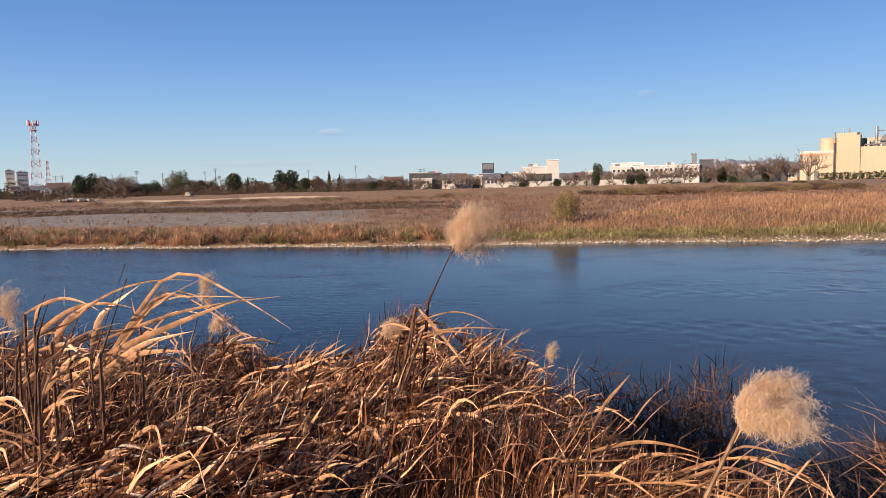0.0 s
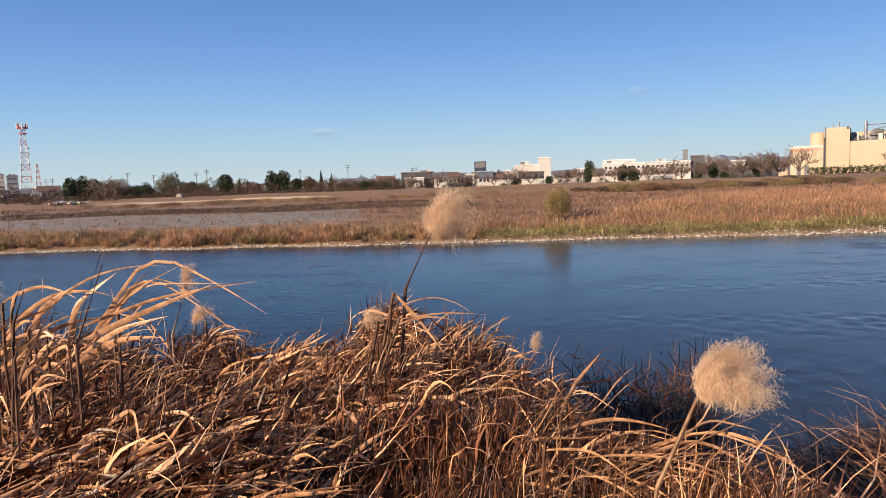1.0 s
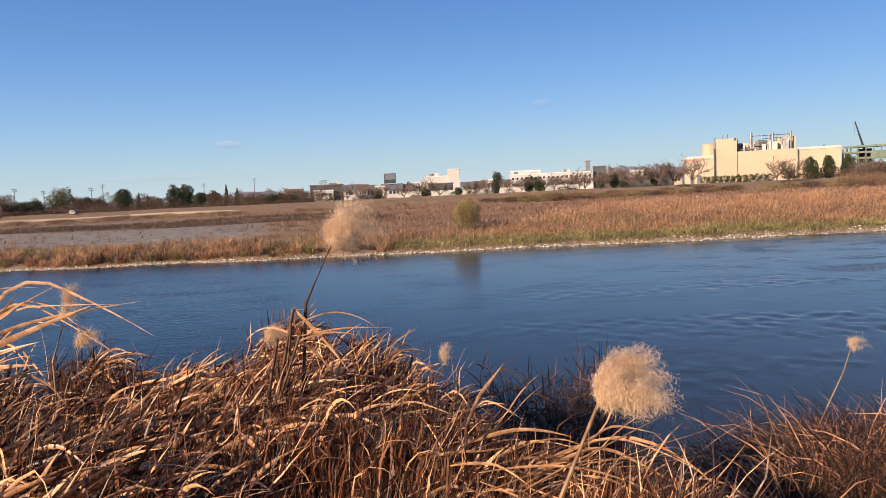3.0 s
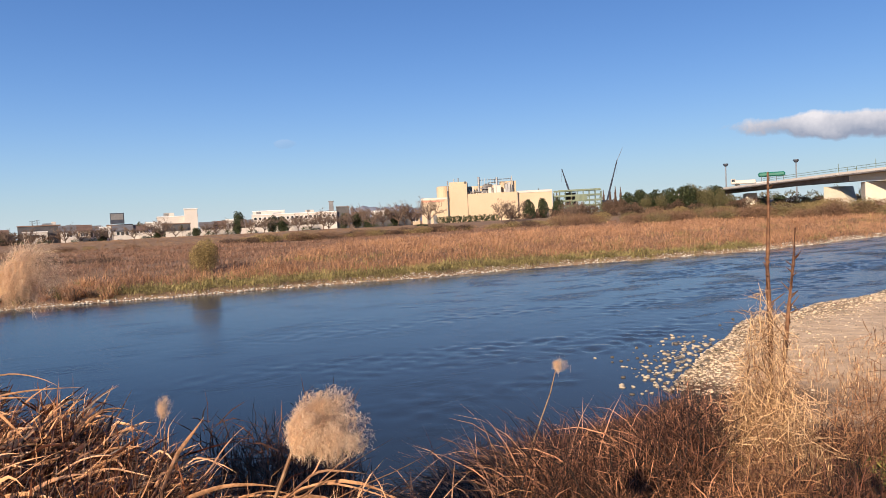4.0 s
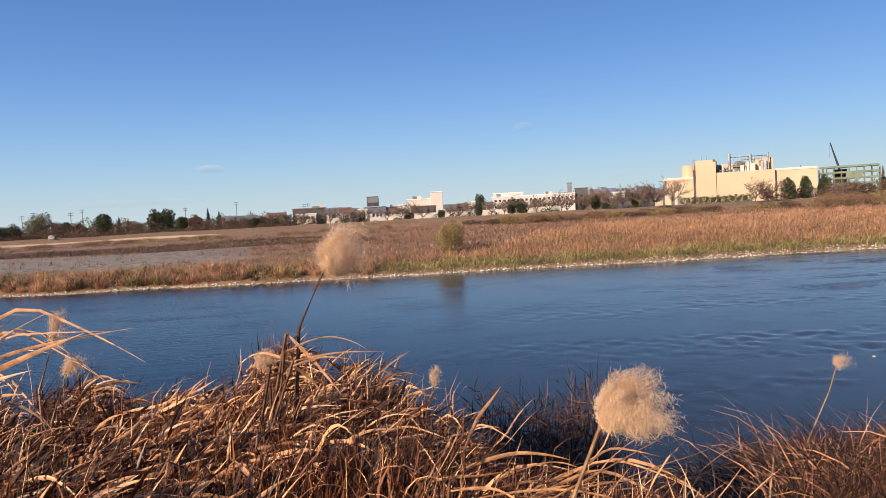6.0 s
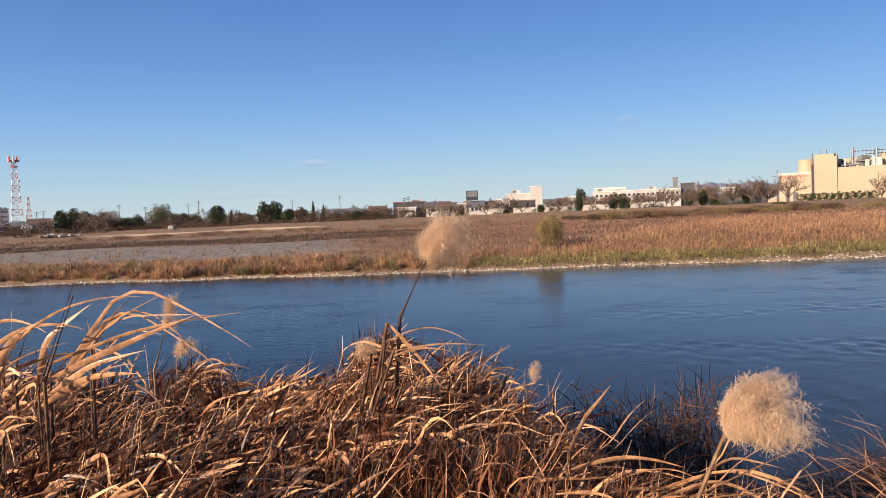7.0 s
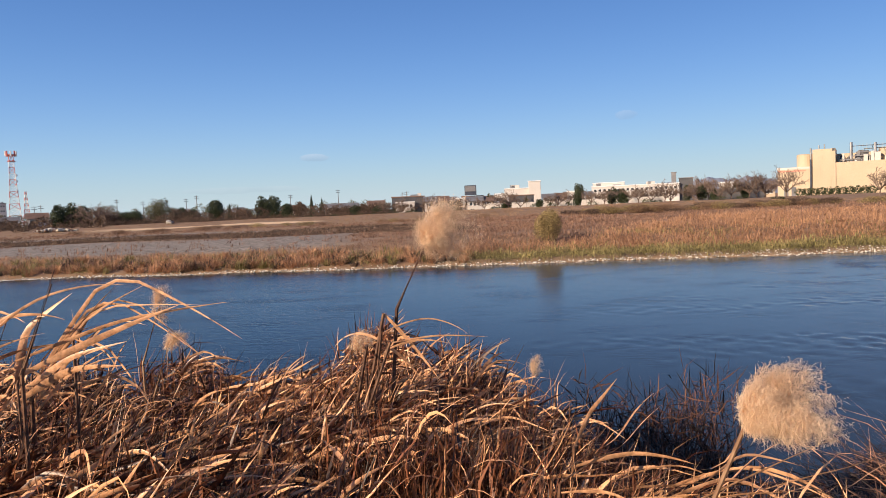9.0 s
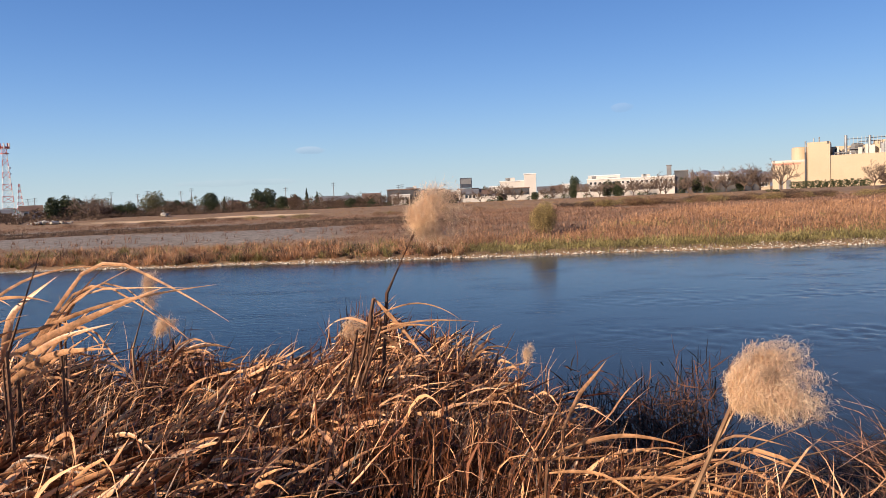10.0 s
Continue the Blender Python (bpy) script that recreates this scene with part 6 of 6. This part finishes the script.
g = np.random.default_rng(96)
for k in range(26):
    az, r = g.uniform(28.5, 50), g.uniform(4.2, 8.5)
    thicket("tangled mound of reddish dead grass", az, r, g.uniform(0.45, 0.8), g.uniform(0.3, 0.6), 2000, ("rust_and_shade", "bracken", "rust_and_shade")[k % 3], 600 + k)
# darkest tangles among these mounds are coloured to stand in for shaded gaps
for az, r, w, h, n, mat, label in (
        (53.3, 4.3, 0.25, 1.45, 6000, "straw", "tall tangle of pale straw hung on dead stalks"), (54.9, 4.1, 0.27, 1.0, 4200, "straw", "tangled mound of pale straw"),
        (52.2, 4.4, 0.24, 0.95, 3600, "straw", "tangled mound of pale straw"), (53.6, 3.6, 0.30, 0.7, 3600, "tuft", "tangled mound of straw and weeds"),
        (50.5, 5.2, 0.40, 0.7, 2200, "bracken", "tangled mound of reddish dead grass"), (47.5, 5.8, 0.50, 0.8, 2600, "bracken", "tangled mound of reddish dead grass"),
        (45.0, 6.4, 0.50, 0.8, 2600, "rust_and_shade", "tangle of dead weeds coloured dark for shade"), (60.0, 6.0, 0.45, 1.5, 2600, "tuft", "tangled mound of straw and weeds"),
        (63.0, 5.9, 0.45, 1.65, 2600, "straw", "tangled mound of pale straw"), (66.5, 5.7, 0.50, 1.5, 2600, "tuft", "tangled mound of straw and weeds"),
        (70.0, 5.5, 0.50, 1.4, 2200, "tuft", "tangled mound of straw and weeds"), (57.3, 5.2, 0.40, 0.55, 2400, "rust_and_shade", "tangle of dead weeds coloured dark for shade"),
        (57.8, 4.3, 0.36, 0.45, 2400, "rust_and_shade", "tangle of dead weeds coloured dark for shade"), (61.5, 5.6, 0.24, 0.85, 420, "green_leaf", "green weeds among the straw"),
        (65.0, 5.4, 0.24, 0.85, 420, "green_leaf", "green weeds among the straw"), (60.3, 4.7, 0.30, 0.40, 700, "green_leaf", "green weeds among the straw"),
        (63.2, 4.6, 0.34, 0.50, 1000, "green_leaf", "green weeds among the straw"), (66.3, 4.5, 0.34, 0.45, 900, "green_leaf", "green weeds among the straw"),
        (59.3, 4.9, 0.45, 0.75, 2400, "tuft", "tangled mound of straw and weeds"), (66.0, 5.0, 0.40, 0.75, 2200, "straw", "tangled mound of pale straw"), (62.0, 5.1, 0.40, 0.75, 2200, "tuft", "tangled mound of straw and weeds"), (59.0, 3.9, 0.40, 0.45, 2200, "rust_and_shade", "tangle of dead weeds coloured dark for shade"), (62.5, 3.7, 0.45, 0.40, 2200, "rust_and_shade", "tangle of dead weeds coloured dark for shade"),
        (50.0, 4.2, 0.45, 0.60, 2600, "rust_and_shade", "tangle of dead weeds coloured dark for shade"), (48.0, 4.7, 0.50, 0.65, 2600, "rust_and_shade", "tangle of dead weeds coloured dark for shade"),
        (45.5, 4.3, 0.45, 0.60, 2600, "rust_and_shade", "tangle of dead weeds coloured dark for shade"), (56.0, 3.8, 0.36, 0.50, 2400, "rust_and_shade", "tangle of dead weeds coloured dark for shade"),
        (42.0, 5.2, 0.50, 0.60, 2600, "rust_and_shade", "tangle of dead weeds coloured dark for shade"), (51.5, 3.7, 0.45, 0.50, 2600, "bracken", "tangled mound of reddish dead grass")):
    if mat == "green_leaf":
        thicket(label, az, r, w * 1.4, h, n * 3, mat, int(az * 10 + r * 100), (0.02, 0.07), (0.006, 0.015), (20, 40))
    else:
        thicket(label, az, r, w, h, n, mat, int(az * 10 + r * 100), *(((0.05, 0.19), (0.002, 0.006), (-30, 45)) if mat == "straw" else ((0.06, 0.24), (0.002, 0.007), (35, 42))))
# low tangles added in near-black colour for the shade near the eye
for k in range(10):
    thicket("low tangle of dead weeds coloured dark for shade", 38 + 2.6 * k, 3.2 + 0.25 * (k % 3), 0.42, 0.42, 2600, "rust_and_shade", 640 + k, (0.05, 0.22), (0.002, 0.006))
grass_zone("dry_grass", "tangled orange dry grass on the near bank", 71, 120, 20, 52, 3.8, 8.0, 0.42, "bracken", 26, 0.006, (30, 95))
grass_zone("rusty_weeds", "rusty fine weeds along the near waterline", 72, 300, 12, 48, 7.2, 14.5, 0.42, "rust_and_shade", 34, 0.005, (20, 80))
grass_zone("pale_grass", "pale straw grass by the pebble beach", 73, 70, 46, 78, 5.0, 8.0, 0.28, "tuft", 26, 0.005, (15, 70))
grass_zone("beach_grass", "thin pale grass on the pebble beach", 76, 520, 52, 78, 6.5, 19.0, 0.42, "straw", 16, 0.009, (15, 60))
grass_zone("green_grass", "green undergrowth below the straw grass", 74, 60, 60, 80, 3.8, 5.2, 0.20, "green_leaf", 30, 0.009, (50, 110))
for k, (az, r, h, sp, n) in enumerate(((53.0, 4.2, 0.70, 0.16, 50), (54.4, 4.0, 0.6, 0.14, 40), (60.8, 5.9, 0.9, 0.18, 60), (64.5, 5.8, 0.9, 0.18, 60), (68.0, 5.6, 0.9, 0.18, 60))):
    tussock("shaggy clump of pale straw and dead weeds", az, r, h, sp, n, 0.006, "straw", 300 + k, (15, 140))
grass_zone("bank_weeds", "reddish dead weeds at the foot of the pebble beach", 77, 300, 33, 53, 7.0, 13.5, 0.5, "rust_and_shade", 30, 0.005, (20, 85), lambda x, y, g: shore_near(x) - y > (0.3 + 2.6 * g.random(len(x))) * smooth01((x - 8) / 3))
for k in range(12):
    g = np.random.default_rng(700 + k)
    thicket("tangle of dead weeds coloured dark for shade at the water's edge", 11 + 0.85 * k, g.uniform(3.3, 4.1), g.uniform(0.36, 0.5), g.uniform(1.35, 1.75), 4200, "rust_and_shade", 720 + k, (0.05, 0.20), (0.002, 0.008))


grass_zone("bank_grass", "sparse dry grass on the top of the bank", 78, 420, 84, 318, 1.3, 12.0, 0.26, "tuft", 22, 0.006, (20, 80))


def dead_weed(label, az, r, tall, lean, branches, seed, mat="rust_and_shade"):
    """A tall dead stalk with short side twigs."""
    g = np.random.default_rng(seed)
    x, y = polar(az, r)
    t = thing("dead_weed_stalk", label, "weed", pose(x, y, float(ground_z(x, y)) - 0.05), group="dead weed stalks")
    top = Vector((lean, 0.0, tall))
    part("stalk", a_tube([Vector((0, 0, 0))] + [top * u + Vector((g.normal(0, 0.010), g.normal(0, 0.010), 0)) for u in (0.2, 0.38, 0.55, 0.72, 0.87)] + [top], [0.017, 0.016, 0.013, 0.014, 0.010, 0.009, 0.005], 7), M["tuft"], t)
    for k in range(branches * 2):
        u = g.uniform(0.3, 0.99)
        p = top * u
        a = g.uniform(0, 6.28)
        ln = g.uniform(0.03, 0.13) * (1.3 - u)
        e = p + Vector((math.cos(a) * ln, math.sin(a) * ln, ln * g.uniform(0.4, 1.4)))
        part("twig", a_tube([p, p.lerp(e, 0.6), e], [0.004, 0.003, 0.0015], 4), M["tuft"], t)


dead_weed("tall dead weed stalk standing in straw", 53.2, 4.4, 1.90, 0.07, 18, 401)
dead_weed("shorter dead weed stalk leaning downwind", 53.9, 4.5, 1.58, 0.20, 14, 402)
dead_weed("dark dead weed stalk at the beach", 65.9, 3.6, 1.5, -0.02, 14, 403)
tall_reed("near reed whose bleached leaves arch across the straw", 69.5, -19.0, 1.25, [(-62, 16, 0.34, 0.014, 32, 10, 0.0), (-50, 4, 0.40, 0.016, 45, -10, 0.06)], 0.004, (0.1, 0.0))


def seed_head(label, az, el, d, seed):
    """A dead weed with a dense dark head of seeds."""
    g = np.random.default_rng(seed)
    p = along(az, el, d)
    f = foot_below(p, 0.12, 0.0)
    t = thing("seed_head_weed", label, "weed", Matrix.Translation(f))
    part("stalk", a_tube([Vector((0, 0, 0)), (p - f) * 0.6 + Vector((0.03, 0, 0)), p - f], [0.006, 0.005, 0.003], 6), M["tuft"], t)
    join_strips("seed_head", [fan(g, p - f, az, (0.0, 0.035), (0.030, 0.030, 0.045), 120, 9000, 0.006, 0.0)], M["rust_and_shade"], t)


seed_head("dead weed with a dense dark brown seed head", 68.8, -15.0, 1.55, 410)


# ---- stones ----
def stone_mesh(seed, detail=1):
    g = np.random.default_rng(seed)
    bm = bmesh.new()
    bmesh.ops.create_icosphere(bm, subdivisions=detail, radius=1.0)
    k = g.normal(0, 1, (3, 3))
    for v in bm.verts:
        n = 1 + 0.16 * math.sin(v.co.dot(Vector(k[0])) * 1.6) + 0.12 * math.sin(v.co.dot(Vector(k[1])) * 2.4 + 1)
        v.co = Vector((v.co.x * n, v.co.y * n * 0.78, v.co.z * n * 0.5))
    me = bpy.data.meshes.new("stone")
    bm.to_mesh(me)
    bm.free()
    me.materials.append(M["stone"])
    me.polygons.foreach_set("use_smooth", np.ones(len(me.polygons), bool))
    return me


def pebbles(name, label, x, y, size, g, lift=0.3, mat="pebble"):
    """Small stones joined into one bed of pebbles (20 faces each)."""
    bm = bmesh.new()
    bmesh.ops.create_icosphere(bm, subdivisions=1, radius=1.0)
    bm.verts.ensure_lookup_table()
    base = np.array([v.co[:] for v in bm.verts])
    tri = np.array([[v.index for v in f.verts] for f in bm.faces])
    bm.free()
    n = len(x)
    s = np.stack([size * g.uniform(0.8, 1.4, n), size * g.uniform(0.6, 1.0, n), size * g.uniform(0.35, 0.6, n)], -1)
    a = g.uniform(0, 6.28, n)
    v = base[None] * s[:, None, :] * g.uniform(0.85, 1.15, (n, len(base), 1))
    ca, sa = np.cos(a)[:, None], np.sin(a)[:, None]
    px, py = v[..., 0] * ca - v[..., 1] * sa, v[..., 0] * sa + v[..., 1] * ca
    z = np.maximum(ground_z(x, y), -0.04) + s[:, 2] * lift
    out = np.stack([px + x[:, None], py + y[:, None], v[..., 2] + z[:, None]], -1)
    faces = (tri[None] + (np.arange(n) * len(base))[:, None, None]).reshape(-1, 3)
    return tagged(np_mesh(name, out.reshape(-1, 3), faces, M[mat], smooth=True), label, "pebbles", kind="stuff")


g = np.random.default_rng(17)
n = 6800
x = g.uniform(-32, 80, n)
y = shore_far(x) + g.normal(0.16, 0.20, n) * (1 + smooth01((x - 4) / 18))
pebbles("far_pebbles", "pale pebbles along the far waterline", x, y, 0.028 + 0.055 * g.random(n) ** 2, g, 0.4, "white_pebble")
n = 14000
x = 9.6 + 25 * g.random(n) ** 2.2
y = shore_near(x) - np.abs(g.normal(0, 1.1, n)) + 0.35 + 0.5 * (g.random(n) < 0.1)
keep = g.random(n) < smooth01((x - 9.4 + 1.0 * wob(x, y, 1.3, 0.4)) / 3.2) * smooth01((36 - x) / 10)
x, y = x[keep], y[keep]
n = len(x)
pebbles("beach_grit", "fine pale pebbles strewn over the near beach", *(lambda px: (px, shore_near(px) - 0.5 - 7.5 * g.random(len(px)) ** 1.5))(10.5 + 26 * g.random(4000)), 0.008 + 0.020 * g.random(4000) ** 2, g)
pebbles("beach_pebbles", "pale rounded pebbles of the near beach", x, y, 0.014 + 0.036 * g.random(n) ** 2, g)
STONES = [stone_mesh(s) for s in range(500, 508)]
for k in range(295):
    x = 10.2 + 12 * g.random() ** 1.4 if k < 110 else g.uniform(9.4, 15.0)
    y = float(shore_near(x)) + (g.normal(-0.1, 0.55) if k < 110 else 0.15 + g.exponential(0.45))
    s = g.uniform(0.03, 0.08)
    if k >= 190:  # a low spit of stones running out into the water
        u = g.random()
        x, y, s = 10.7 + 4.0 * u + g.normal(0, 0.35), 11.4 + 2.3 * u + g.normal(0, 0.36), 0.028 + 0.045 * g.random() ** 1.5
    o = new("stone", STONES[k % 8])
    o.parent = ground
    o.matrix_basis = pose(x, y, max(float(ground_z(x, y)), -0.005) + s * 0.12, g.normal(0, 8), g.normal(0, 8), g.uniform(0, 360)) @ Matrix.Diagonal((s, s, s, 1))
